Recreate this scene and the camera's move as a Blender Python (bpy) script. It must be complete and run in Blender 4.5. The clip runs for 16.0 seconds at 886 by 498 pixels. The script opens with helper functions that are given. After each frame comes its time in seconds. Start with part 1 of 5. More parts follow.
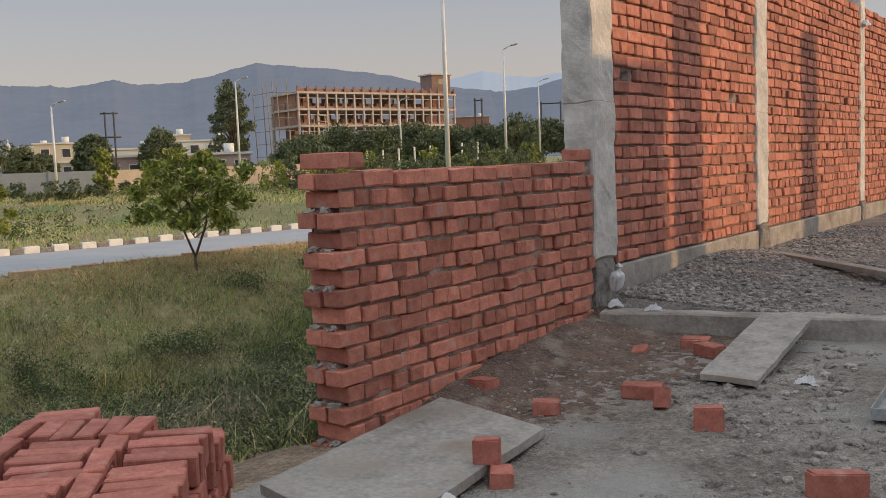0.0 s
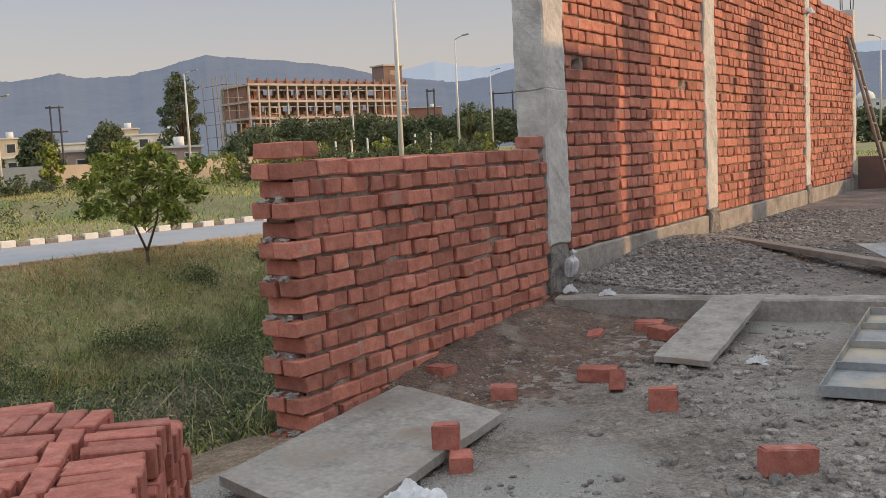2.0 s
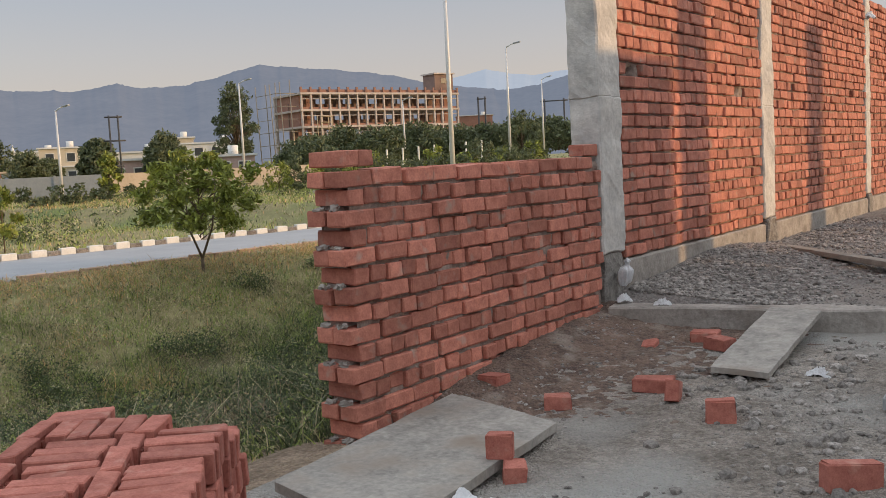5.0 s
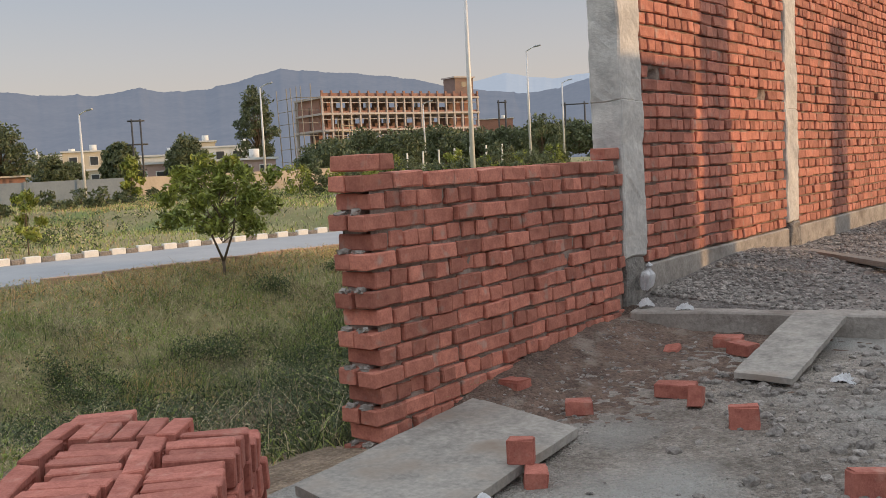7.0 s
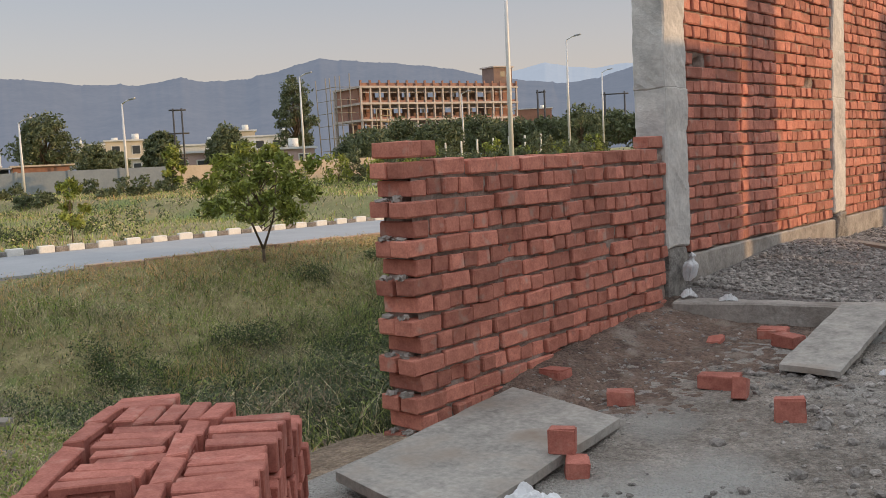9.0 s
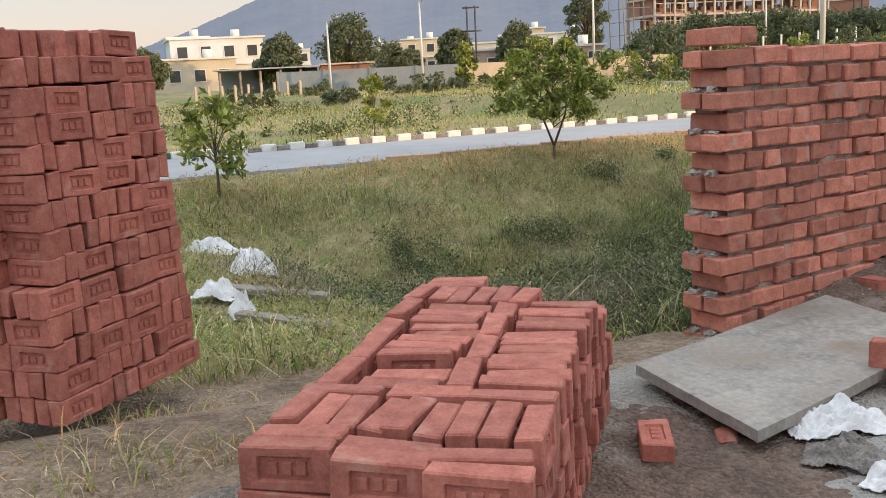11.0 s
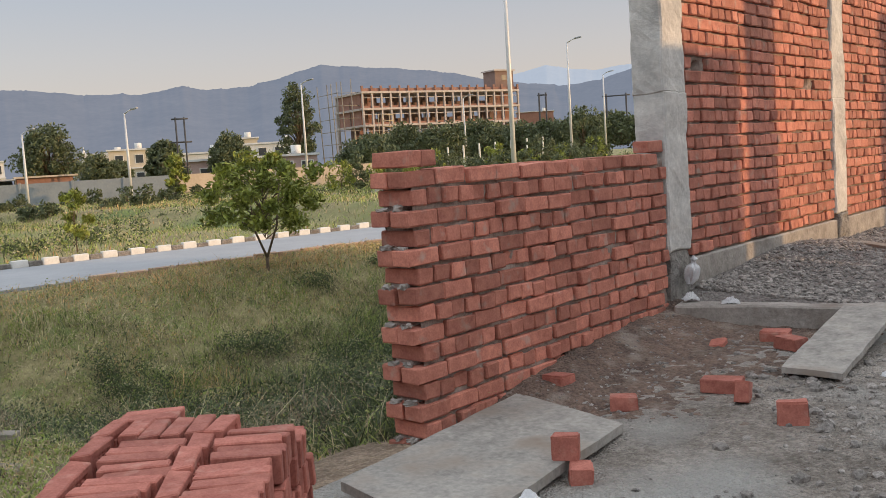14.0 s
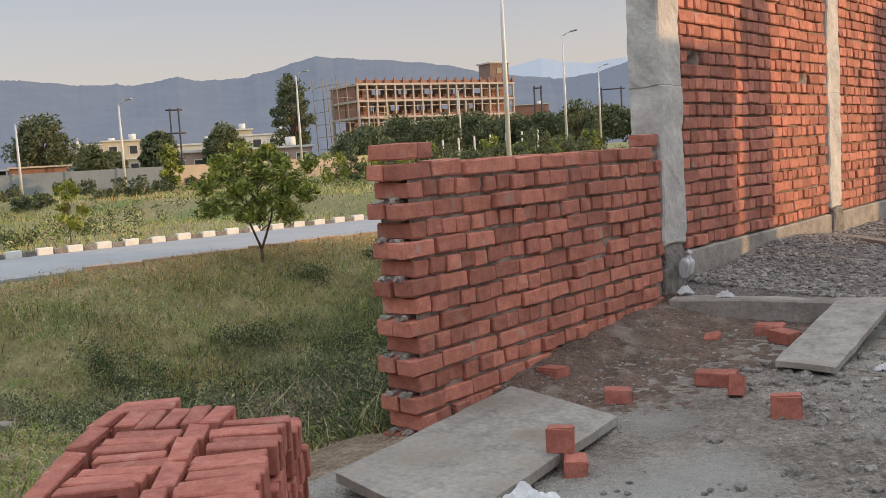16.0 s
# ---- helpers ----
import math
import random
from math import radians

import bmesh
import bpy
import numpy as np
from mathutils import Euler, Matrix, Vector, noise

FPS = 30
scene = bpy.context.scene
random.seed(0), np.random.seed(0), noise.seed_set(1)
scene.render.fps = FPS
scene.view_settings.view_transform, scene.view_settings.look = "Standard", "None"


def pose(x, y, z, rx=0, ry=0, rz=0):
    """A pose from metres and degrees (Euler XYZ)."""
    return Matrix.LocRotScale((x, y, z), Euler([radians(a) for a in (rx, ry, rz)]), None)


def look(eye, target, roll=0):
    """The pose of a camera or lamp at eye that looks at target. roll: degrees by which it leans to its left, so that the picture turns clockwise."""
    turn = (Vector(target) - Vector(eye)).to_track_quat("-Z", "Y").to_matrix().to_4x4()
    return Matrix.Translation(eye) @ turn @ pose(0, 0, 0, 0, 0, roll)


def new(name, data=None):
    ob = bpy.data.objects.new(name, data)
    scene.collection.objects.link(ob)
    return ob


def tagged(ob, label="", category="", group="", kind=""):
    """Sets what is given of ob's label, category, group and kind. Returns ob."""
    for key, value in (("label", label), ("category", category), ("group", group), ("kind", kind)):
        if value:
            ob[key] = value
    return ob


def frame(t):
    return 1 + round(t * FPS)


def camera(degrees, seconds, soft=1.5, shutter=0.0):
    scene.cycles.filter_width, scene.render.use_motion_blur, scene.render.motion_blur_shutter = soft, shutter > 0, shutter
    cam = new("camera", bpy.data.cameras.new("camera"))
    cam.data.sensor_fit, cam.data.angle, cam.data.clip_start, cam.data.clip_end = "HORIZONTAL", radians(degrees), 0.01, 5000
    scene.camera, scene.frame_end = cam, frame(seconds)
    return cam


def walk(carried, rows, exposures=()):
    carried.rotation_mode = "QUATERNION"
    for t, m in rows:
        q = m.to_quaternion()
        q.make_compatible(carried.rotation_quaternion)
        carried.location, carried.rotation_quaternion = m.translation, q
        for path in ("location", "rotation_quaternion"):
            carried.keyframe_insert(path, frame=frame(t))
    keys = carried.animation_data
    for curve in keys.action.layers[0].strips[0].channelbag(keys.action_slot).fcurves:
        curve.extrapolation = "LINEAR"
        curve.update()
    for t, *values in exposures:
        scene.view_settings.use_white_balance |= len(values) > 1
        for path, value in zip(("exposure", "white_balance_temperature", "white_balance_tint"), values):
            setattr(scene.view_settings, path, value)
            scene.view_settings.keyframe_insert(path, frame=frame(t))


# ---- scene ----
cam = camera(50.0, 16.0, soft=0.5)
PATH = [
    (0, (3.075, -3.303, 1.483), (1.894, -1.699, 1.302), -2.1),
    (0.5, (3.075, -3.291, 1.479), (1.982, -1.624, 1.317), -2.2),
    (1, (3.083, -3.306, 1.47), (2.01, -1.627, 1.296), -2.5),
    (1.5, (3.079, -3.314, 1.469), (1.994, -1.645, 1.276), -2.7),
    (2, (3.079, -3.319, 1.468), (1.976, -1.662, 1.264), -2.8),
    (2.5, (3.075, -3.324, 1.47), (1.956, -1.68, 1.266), -2.8),
    (3, (3.077, -3.325, 1.47), (1.935, -1.695, 1.272), -2.9),
    (3.5, (3.074, -3.325, 1.473), (1.918, -1.704, 1.283), -2.9),
    (4, (3.072, -3.334, 1.473), (1.902, -1.722, 1.288), -2.9),
    (6.5, (3.048, -3.31, 1.469), (1.835, -1.73, 1.29), -2.9),
    (7, (3.051, -3.319, 1.473), (1.828, -1.746, 1.3), -2.9),
    (7.5, (3.05, -3.324, 1.473), (1.821, -1.755, 1.304), -2.9),
    (8, (3.047, -3.324, 1.471), (1.81, -1.761, 1.305), -2.8),
    (8.5, (3.041, -3.317, 1.471), (1.794, -1.762, 1.306), -2.8),
    (9, (3.02, -3.312, 1.46), (1.736, -1.79, 1.27), -2.7),
    (9.5, (2.95, -3.32, 1.428), (1.485, -1.994, 1.116), -3.3),
    (9.7, (2.899, -3.335, 1.4), (1.358, -2.112, 1.043), -2.9),
    (10.5, (2.86, -3.36, 1.39), (1.147, -2.392, 0.99), -2.8),
    (11.8, (3.064, -3.378, 1.484), (1.603, -2.039, 1.217), -2.9),
    (12, (3.05, -3.356, 1.484), (1.631, -1.968, 1.24), -2.9),
    (12.5, (3.046, -3.336, 1.488), (1.711, -1.861, 1.284), -3.0),
    (13, (3.04, -3.319, 1.483), (1.743, -1.809, 1.293), -3.2),
    (13.5, (3.042, -3.315, 1.487), (1.75, -1.799, 1.305), -3.5),
    (14, (3.045, -3.32, 1.483), (1.754, -1.802, 1.302), -3.6),
    (14.5, (3.046, -3.321, 1.484), (1.754, -1.805, 1.301), -3.6),
    (15, (3.048, -3.326, 1.484), (1.751, -1.814, 1.302), -3.5),
    (15.5, (3.048, -3.329, 1.483), (1.748, -1.82, 1.297), -3.4),
    (16, (3.042, -3.327, 1.483), (1.761, -1.804, 1.286), -3.3),
]
EXPOSURES = [(0.0, 1.02), (0.6, 0.98), (1.5, 1.17), (9.0, 1.20), (9.5, 1.27), (9.7, 1.82), (10.7, 1.75), (11.8, 1.34), (12.3, 1.31), (16.0, 1.31)]
walk(cam, [(t, look(eye, target, roll)) for t, eye, target, roll in PATH], EXPOSURES)

# ---------------- world, sun ----------------
SUN_EL = radians(9.0)
SUN_DIR = Vector((0.862 * math.cos(SUN_EL), 0.507 * math.cos(SUN_EL), math.sin(SUN_EL)))
world = bpy.data.worlds.new("world")
scene.world = world
world.use_nodes = True
wn = world.node_tree
sky = wn.nodes.new("ShaderNodeTexSky")
sky.sky_type = "NISHITA"
sky.sun_disc = False
sky.sun_elevation = SUN_EL
sky.sun_rotation = math.atan2(SUN_DIR.x, SUN_DIR.y)
sky.altitude, sky.air_density, sky.dust_density, sky.ozone_density = 400, 1.0, 2.5, 1.5
# thin evening haze over the clear sky: warm at the horizon, pale blue higher up
wcoord = wn.nodes.new("ShaderNodeTexCoord")
wsplit = wn.nodes.new("ShaderNodeSeparateXYZ")
wn.links.new(wcoord.outputs["Generated"], wsplit.inputs[0])
haze = wn.nodes.new("ShaderNodeValToRGB")
haze.color_ramp.elements[0].position, haze.color_ramp.elements[0].color = 0.0, (0.32, 0.25, 0.205, 1)
haze.color_ramp.elements[1].position, haze.color_ramp.elements[1].color = 1.0, (0.60, 0.62, 0.65, 1)
for at_, col_ in ((0.12, (0.250, 0.231, 0.231, 1)), (0.5, (0.46, 0.48, 0.515, 1)), (0.22, (0.180, 0.199, 0.235, 1))):
    el_ = haze.color_ramp.elements.new(at_)
    el_.color = col_
wn.links.new(wsplit.outputs["Z"], haze.inputs[0])
thin = wn.nodes.new("ShaderNodeVectorMath")
thin.operation = "SCALE"
thin.inputs["Scale"].default_value = 0.022
wn.links.new(sky.outputs[0], thin.inputs[0])
both = wn.nodes.new("ShaderNodeVectorMath")
both.operation = "ADD"
wn.links.new(thin.outputs[0], both.inputs[0])
wn.links.new(haze.outputs[0], both.inputs[1])
wn.links.new(both.outputs[0], wn.nodes["Background"].inputs[0])
wn.nodes["Background"].inputs[1].default_value = 0.80
sun_data = bpy.data.lights.new("sun", "SUN")
sun_data.energy, sun_data.angle, sun_data.color = 1.18, radians(0.28), (1.0, 0.62, 0.31)
sun = new("sun", sun_data)
sun.matrix_world = look(SUN_DIR * 50, (0, 0, 0))


# ---------------- materials ----------------
def material(name, a, b, scale=8.0, rough=0.9, bump=0.3, fine=60.0, metal=0.0, vary=0.0, spots=None, dist=0.01, island=False, grit=0.0):
    """Two-scale noise between colours a and b, with relief; vary: change of value from object to object."""
    m = bpy.data.materials.new(name)
    m.use_nodes = True
    n, l = m.node_tree.nodes, m.node_tree.links
    bsdf = n["Principled BSDF"]
    bsdf.inputs["Roughness"].default_value = rough
    bsdf.inputs["Metallic"].default_value = metal
    geo = n.new("ShaderNodeNewGeometry")
    big, small = n.new("ShaderNodeTexNoise"), n.new("ShaderNodeTexNoise")
    for t, s, d in ((big, scale, 4), (small, fine, 5)):
        t.inputs["Scale"].default_value = s
        t.inputs["Detail"].default_value = d
        t.inputs["Roughness"].default_value = 0.65
        l.new(geo.outputs["Position"], t.inputs["Vector"])
    mix = n.new("ShaderNodeMath")
    mix.operation = "MULTIPLY_ADD"
    mix.inputs[1].default_value = 0.6
    l.new(big.outputs[0], mix.inputs[0])
    half = n.new("ShaderNodeMath")
    half.operation = "MULTIPLY"
    half.inputs[1].default_value = 0.4
    l.new(small.outputs[0], half.inputs[0])
    l.new(half.outputs[0], mix.inputs[2])
    ramp = n.new("ShaderNodeValToRGB")
    ramp.color_ramp.elements[0].position, ramp.color_ramp.elements[1].position = 0.36, 0.64
    ramp.color_ramp.elements[0].color, ramp.color_ramp.elements[1].color = (*a, 1), (*b, 1)
    l.new(mix.outputs[0], ramp.inputs[0])
    out = ramp.outputs[0]
    relief = mix.outputs[0]
    if grit:
        cell = n.new("ShaderNodeTexVoronoi")
        cell.inputs["Scale"].default_value = grit
        cell.inputs["Randomness"].default_value = 1.0
        l.new(geo.outputs["Position"], cell.inputs["Vector"])
        tone = n.new("ShaderNodeMapRange")
        tone.inputs["To Min"].default_value, tone.inputs["To Max"].default_value = 0.72, 1.22
        sep = n.new("ShaderNodeSeparateColor")
        l.new(cell.outputs["Color"], sep.inputs[0])
        l.new(sep.outputs[0], tone.inputs["Value"])
        gh = n.new("ShaderNodeHueSaturation")
        l.new(tone.outputs[0], gh.inputs["Value"])
        l.new(out, gh.inputs["Color"])
        out = gh.outputs[0]
        addh = n.new("ShaderNodeMath")
        addh.operation = "MULTIPLY_ADD"
        addh.inputs[1].default_value = -0.55
        l.new(cell.outputs["Distance"], addh.inputs[0])
        l.new(mix.outputs[0], addh.inputs[2])
        relief = addh.outputs[0]
    if spots:
        tex = n.new("ShaderNodeTexNoise")
        tex.inputs["Scale"].default_value, tex.inputs["Detail"].default_value = spots[1], 3
        l.new(geo.outputs["Position"], tex.inputs["Vector"])
        sr = n.new("ShaderNodeValToRGB")
        sr.color_ramp.elements[0].position, sr.color_ramp.elements[1].position = spots[2], spots[2] + 0.2
        l.new(tex.outputs[0], sr.inputs[0])
        mx = n.new("ShaderNodeMixRGB")
        l.new(sr.outputs[0], mx.inputs[0])
        l.new(out, mx.inputs[1])
        mx.inputs[2].default_value = (*spots[0], 1)
        out = mx.outputs[0]
    if vary:
        src = geo.outputs["Random Per Island"] if island else n.new("ShaderNodeObjectInfo").outputs["Random"]
        rng = n.new("ShaderNodeMapRange")
        rng.inputs["To Min"].default_value, rng.inputs["To Max"].default_value = 1 - vary, 1 + vary
        l.new(src, rng.inputs["Value"])
        hs = n.new("ShaderNodeHueSaturation")
        l.new(rng.outputs[0], hs.inputs["Value"])
        l.new(out, hs.inputs["Color"])
        out = hs.outputs[0]
    l.new(out, bsdf.inputs["Base Color"])
    bp = n.new("ShaderNodeBump")
    bp.inputs["Strength"].default_value, bp.inputs["Distance"].default_value = bump, dist
    l.new(relief, bp.inputs["Height"])
    l.new(bp.outputs[0], bsdf.inputs["Normal"])
    return m


M_BRICK = material("fired_brick", (0.34, 0.118, 0.084), (0.565, 0.232, 0.163), 14, 0.92, 0.6, 90, vary=0.30, spots=((0.37, 0.30, 0.25), 9, 0.60), dist=0.006)
M_BRICKJ = material("fired_brick_far", (0.335, 0.122, 0.085), (0.53, 0.228, 0.16), 14, 0.92, 0.6, 90, vary=0.30, spots=((0.37, 0.30, 0.25), 9, 0.60), dist=0.006, island=True)
M_BRICKNEW = material("fresh_brick", (0.29, 0.090, 0.066), (0.49, 0.185, 0.138), 16, 0.92, 0.8, 110, vary=0.17, spots=((0.50, 0.27, 0.21), 11, 0.60), dist=0.006)
M_MORTAR = material("mortar", (0.16, 0.115, 0.095), (0.37, 0.305, 0.26), 12, 0.95, 0.8, 70, dist=0.01)
M_CONC = material("cast_concrete", (0.22, 0.20, 0.178), (0.44, 0.405, 0.365), 5, 0.93, 1.0, 34, spots=((0.17, 0.145, 0.12), 2.2, 0.54), dist=0.02)
M_COLUMN = material("column_concrete", (0.42, 0.41, 0.39), (0.68, 0.66, 0.62), 4, 0.9, 0.9, 30, spots=((0.32, 0.32, 0.32), 2.5, 0.58), dist=0.02)
M_CONCROUGH = material("rough_concrete", (0.13, 0.12, 0.11), (0.36, 0.34, 0.31), 16, 0.95, 1.0, 60, dist=0.03)
M_SLAB = material("precast_slab", (0.20, 0.19, 0.172), (0.43, 0.405, 0.365), 6, 0.9, 0.8, 34, spots=((0.24, 0.195, 0.155), 3.0, 0.54), dist=0.006)
M_EARTH = material("bank_earth", (0.15, 0.105, 0.07), (0.40, 0.31, 0.22), 3.4, 0.97, 1.0, 26, spots=((0.22, 0.17, 0.12), 2.2, 0.5), dist=0.03, grit=60.0)
M_SOIL = material("site_soil", (0.16, 0.138, 0.115), (0.40, 0.36, 0.315), 2.6, 0.97, 1.0, 22, spots=((0.36, 0.355, 0.33), 1.1, 0.48), dist=0.03, grit=75.0)
M_REDSOIL = material("red_soil", (0.10, 0.072, 0.058), (0.25, 0.175, 0.135), 4, 0.97, 1.0, 50, spots=((0.33, 0.285, 0.24), 5, 0.55), dist=0.03, grit=60.0)
M_STONE = material("gravel_stone", (0.13, 0.12, 0.11), (0.37, 0.34, 0.31), 20, 0.93, 0.4, 80, vary=0.35, island=True)
M_FIELD = material("field_soil", (0.17, 0.145, 0.07), (0.36, 0.31, 0.15), 0.7, 0.98, 0.8, 6, spots=((0.17, 0.205, 0.065), 0.30, 0.44), dist=0.05)
# ground of the hollow, coloured darker than the verge around it
M_HOLLOWGROUND = material("dark_hollow_ground", (0.045, 0.038, 0.022), (0.12, 0.10, 0.06), 2.2, 0.98, 1.0, 30, dist=0.05)
M_LITTER = material("grass_litter", (0.15, 0.13, 0.06), (0.46, 0.40, 0.20), 5.0, 0.98, 1.0, 90, spots=((0.20, 0.235, 0.08), 3.1, 0.5), dist=0.06)
M_GRAVELBED = material("crushed_stone_bed", (0.10, 0.09, 0.085), (0.27, 0.245, 0.225), 1.6, 0.96, 1.0, 34, spots=((0.30, 0.265, 0.23), 0.9, 0.56), dist=0.03, grit=48.0)
M_EDGING = material("dusty_edging", (0.38, 0.22, 0.14), (0.52, 0.38, 0.28), 3, 0.95, 0.4, 30, vary=0.2)
M_ROAD = material("road_concrete", (0.29, 0.30, 0.315), (0.38, 0.385, 0.395), 0.8, 0.85, 0.3, 20)
M_WHITE = material("white_paint", (0.62, 0.61, 0.57), (0.78, 0.77, 0.73), 5, 0.7, 0.2, 40, spots=((0.4, 0.38, 0.33), 4, 0.63))
M_KGREEN = material("green_paint", (0.03, 0.07, 0.05), (0.06, 0.12, 0.08), 5, 0.7, 0.2, 40, spots=((0.25, 0.22, 0.18), 4, 0.6))
M_BARK = material("bark", (0.10, 0.07, 0.05), (0.20, 0.15, 0.10), 20, 0.95, 0.8, 60)
M_POLE = material("galvanised_steel", (0.55, 0.56, 0.57), (0.68, 0.68, 0.68), 3, 0.5, 0.05, 30, metal=0.2)
M_DARKSTEEL = material("dark_steel", (0.05, 0.05, 0.055), (0.10, 0.10, 0.10), 6, 0.7, 0.1, 30, metal=0.4)
M_BAMBOO = material("bamboo", (0.32, 0.24, 0.14), (0.50, 0.40, 0.26), 4, 0.8, 0.2, 30)
M_WOOD = material("weathered_timber", (0.18, 0.155, 0.13), (0.33, 0.295, 0.25), 5, 0.9, 0.5, 60)
M_PLASTIC = material("white_sack", (0.55, 0.56, 0.57), (0.78, 0.79, 0.80), 6, 0.5, 0.4, 60, spots=((0.35, 0.36, 0.37), 7, 0.62), dist=0.02)
M_GREYWALL = material("grey_block_wall", (0.22, 0.25, 0.28), (0.30, 0.33, 0.35), 1, 0.9, 0.2, 10)
M_TANWALL = material("tan_render", (0.42, 0.35, 0.27), (0.53, 0.45, 0.36), 1, 0.9, 0.2, 10)
M_WHITEWALL = material("white_render", (0.55, 0.57, 0.58), (0.68, 0.69, 0.69), 0.7, 0.9, 0.1, 8)
M_BLUEWALL = material("blue_render", (0.22, 0.38, 0.55), (0.28, 0.45, 0.62), 0.7, 0.9, 0.1, 8)
M_YELLOWWALL = material("cream_render", (0.50, 0.44, 0.34), (0.60, 0.53, 0.42), 0.7, 0.9, 0.1, 8)
M_PINKWALL = material("pink_render", (0.42, 0.30, 0.28), (0.50, 0.37, 0.34), 0.7, 0.9, 0.1, 8)
M_TOWER = material("dark_brown_brick", (0.17, 0.115, 0.10), (0.25, 0.17, 0.145), 0.5, 0.9, 0.2, 6)
M_TIN = material("tin_sheet", (0.35, 0.37, 0.40), (0.52, 0.54, 0.57), 2, 0.55, 0.1, 12, metal=0.3)
M_WINDOW = material("dark_window", (0.03, 0.035, 0.04), (0.06, 0.065, 0.07), 1, 0.3, 0.0, 5)
M_FRAME = material("raw_frame_concrete", (0.40, 0.35, 0.33), (0.54, 0.48, 0.455), 0.3, 0.9, 0.2, 4)
M_FARBRICK = material("distant_brick", (0.25, 0.13, 0.10), (0.34, 0.19, 0.145), 0.5, 0.9, 0.2, 6)
M_TRAY = material("cement_stained_steel", (0.20, 0.22, 0.23), (0.38, 0.39, 0.39), 6, 0.7, 0.5, 40, metal=0.15, spots=((0.46, 0.40, 0.31), 3.2, 0.47))


def leaf_material(name, a, b, light=0.25, vary=0.35):
    m = material(name, a, b, 3.0, 0.6, 0.0, 30, vary=vary, island=True)
    n, l = m.node_tree.nodes, m.node_tree.links
    bsdf = n["Principled BSDF"]
    tr = n.new("ShaderNodeBsdfTranslucent")
    col = bsdf.inputs["Base Color"].links[0].from_socket
    l.new(col, tr.inputs[0])
    ms = n.new("ShaderNodeMixShader")
    ms.inputs[0].default_value = light
    l.new(bsdf.outputs[0], ms.inputs[1])
    l.new(tr.outputs[0], ms.inputs[2])
    l.new(ms.outputs[0], n["Material Output"].inputs[0])
    return m


M_LEAF = leaf_material("sapling_leaf", (0.075, 0.12, 0.022), (0.40, 0.42, 0.085), vary=0.5)
M_LEAFFAR = leaf_material("tree_leaf", (0.05, 0.075, 0.036), (0.18, 0.20, 0.095), vary=0.45)
M_GRASS = leaf_material("grass_green", (0.19, 0.26, 0.055), (0.42, 0.48, 0.14))
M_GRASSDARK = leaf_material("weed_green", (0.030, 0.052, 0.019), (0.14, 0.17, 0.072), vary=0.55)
M_STALK = leaf_material("dead_stalk", (0.15, 0.105, 0.065), (0.40, 0.31, 0.20), 0.1, 0.5)
M_DRY = leaf_material("grass_dry", (0.55, 0.33, 0.14), (0.76, 0.50, 0.25))
M_STRAW = leaf_material("grass_straw", (0.42, 0.36, 0.20), (0.64, 0.56, 0.35))


def hill_material(name, low, high, haze_glow):
    """Far wooded ridge behind kilometres of air: dull blue and faint emission paint haze."""
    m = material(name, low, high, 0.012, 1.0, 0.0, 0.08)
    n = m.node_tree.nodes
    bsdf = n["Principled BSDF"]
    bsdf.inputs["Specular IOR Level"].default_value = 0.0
    bsdf.inputs["Emission Color"].default_value = (*haze_glow, 1)
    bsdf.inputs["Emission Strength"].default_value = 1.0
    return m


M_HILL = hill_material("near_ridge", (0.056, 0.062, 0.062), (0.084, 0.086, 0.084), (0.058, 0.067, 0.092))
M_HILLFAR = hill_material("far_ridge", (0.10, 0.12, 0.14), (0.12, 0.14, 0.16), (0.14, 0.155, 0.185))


# ---------------- mesh helpers ----------------
def mesh_of(name, verts, faces, mats, smooth=False, index=None):
    me = bpy.data.meshes.new(name)
    me.from_pydata([tuple(v) for v in verts] if not isinstance(verts, np.ndarray) else verts.tolist(), [], faces if not isinstance(faces, np.ndarray) else faces.tolist())
    for m in (mats if isinstance(mats, (list, tuple)) else [mats]):
        me.materials.append(m)
    if index is not None:
        me.polygons.foreach_set("material_index", np.asarray(index, dtype=np.int32))
    if smooth:
        me.polygons.foreach_set("use_smooth", [True] * len(me.polygons))
    me.update()
    return me


def put(name, me, parent=None, label="", m=None):
    ob = new(name, me)
    if parent is not None:
        ob.parent = parent
    if m is not None:
        ob.matrix_basis = m
    if label:
        ob["label"] = label
    return ob


def thing(name, label, category, m=None, group="", kind="", data=None):
    ob = tagged(new(name, data), label, category, group, kind)
    if m is not None:
        ob.matrix_basis = m
    return ob


BOX_F = [(0, 3, 2, 1), (4, 5, 6, 7), (0, 1, 5, 4), (1, 2, 6, 5), (2, 3, 7, 6), (3, 0, 4, 7)]


def box_data(x0, x1, y0, y1, z0, z1):
    v = [(x0, y0, z0), (x1, y0, z0), (x1, y1, z0), (x0, y1, z0), (x0, y0, z1), (x1, y0, z1), (x1, y1, z1), (x0, y1, z1)]
    return v, BOX_F


def boxes_mesh(name, boxes, mats):
    vs, fs = [], []
    for b in boxes:
        v, f = box_data(*b)
        fs += [tuple(i + len(vs) for i in q) for q in f]
        vs += v
    return mesh_of(name, vs, fs, mats)


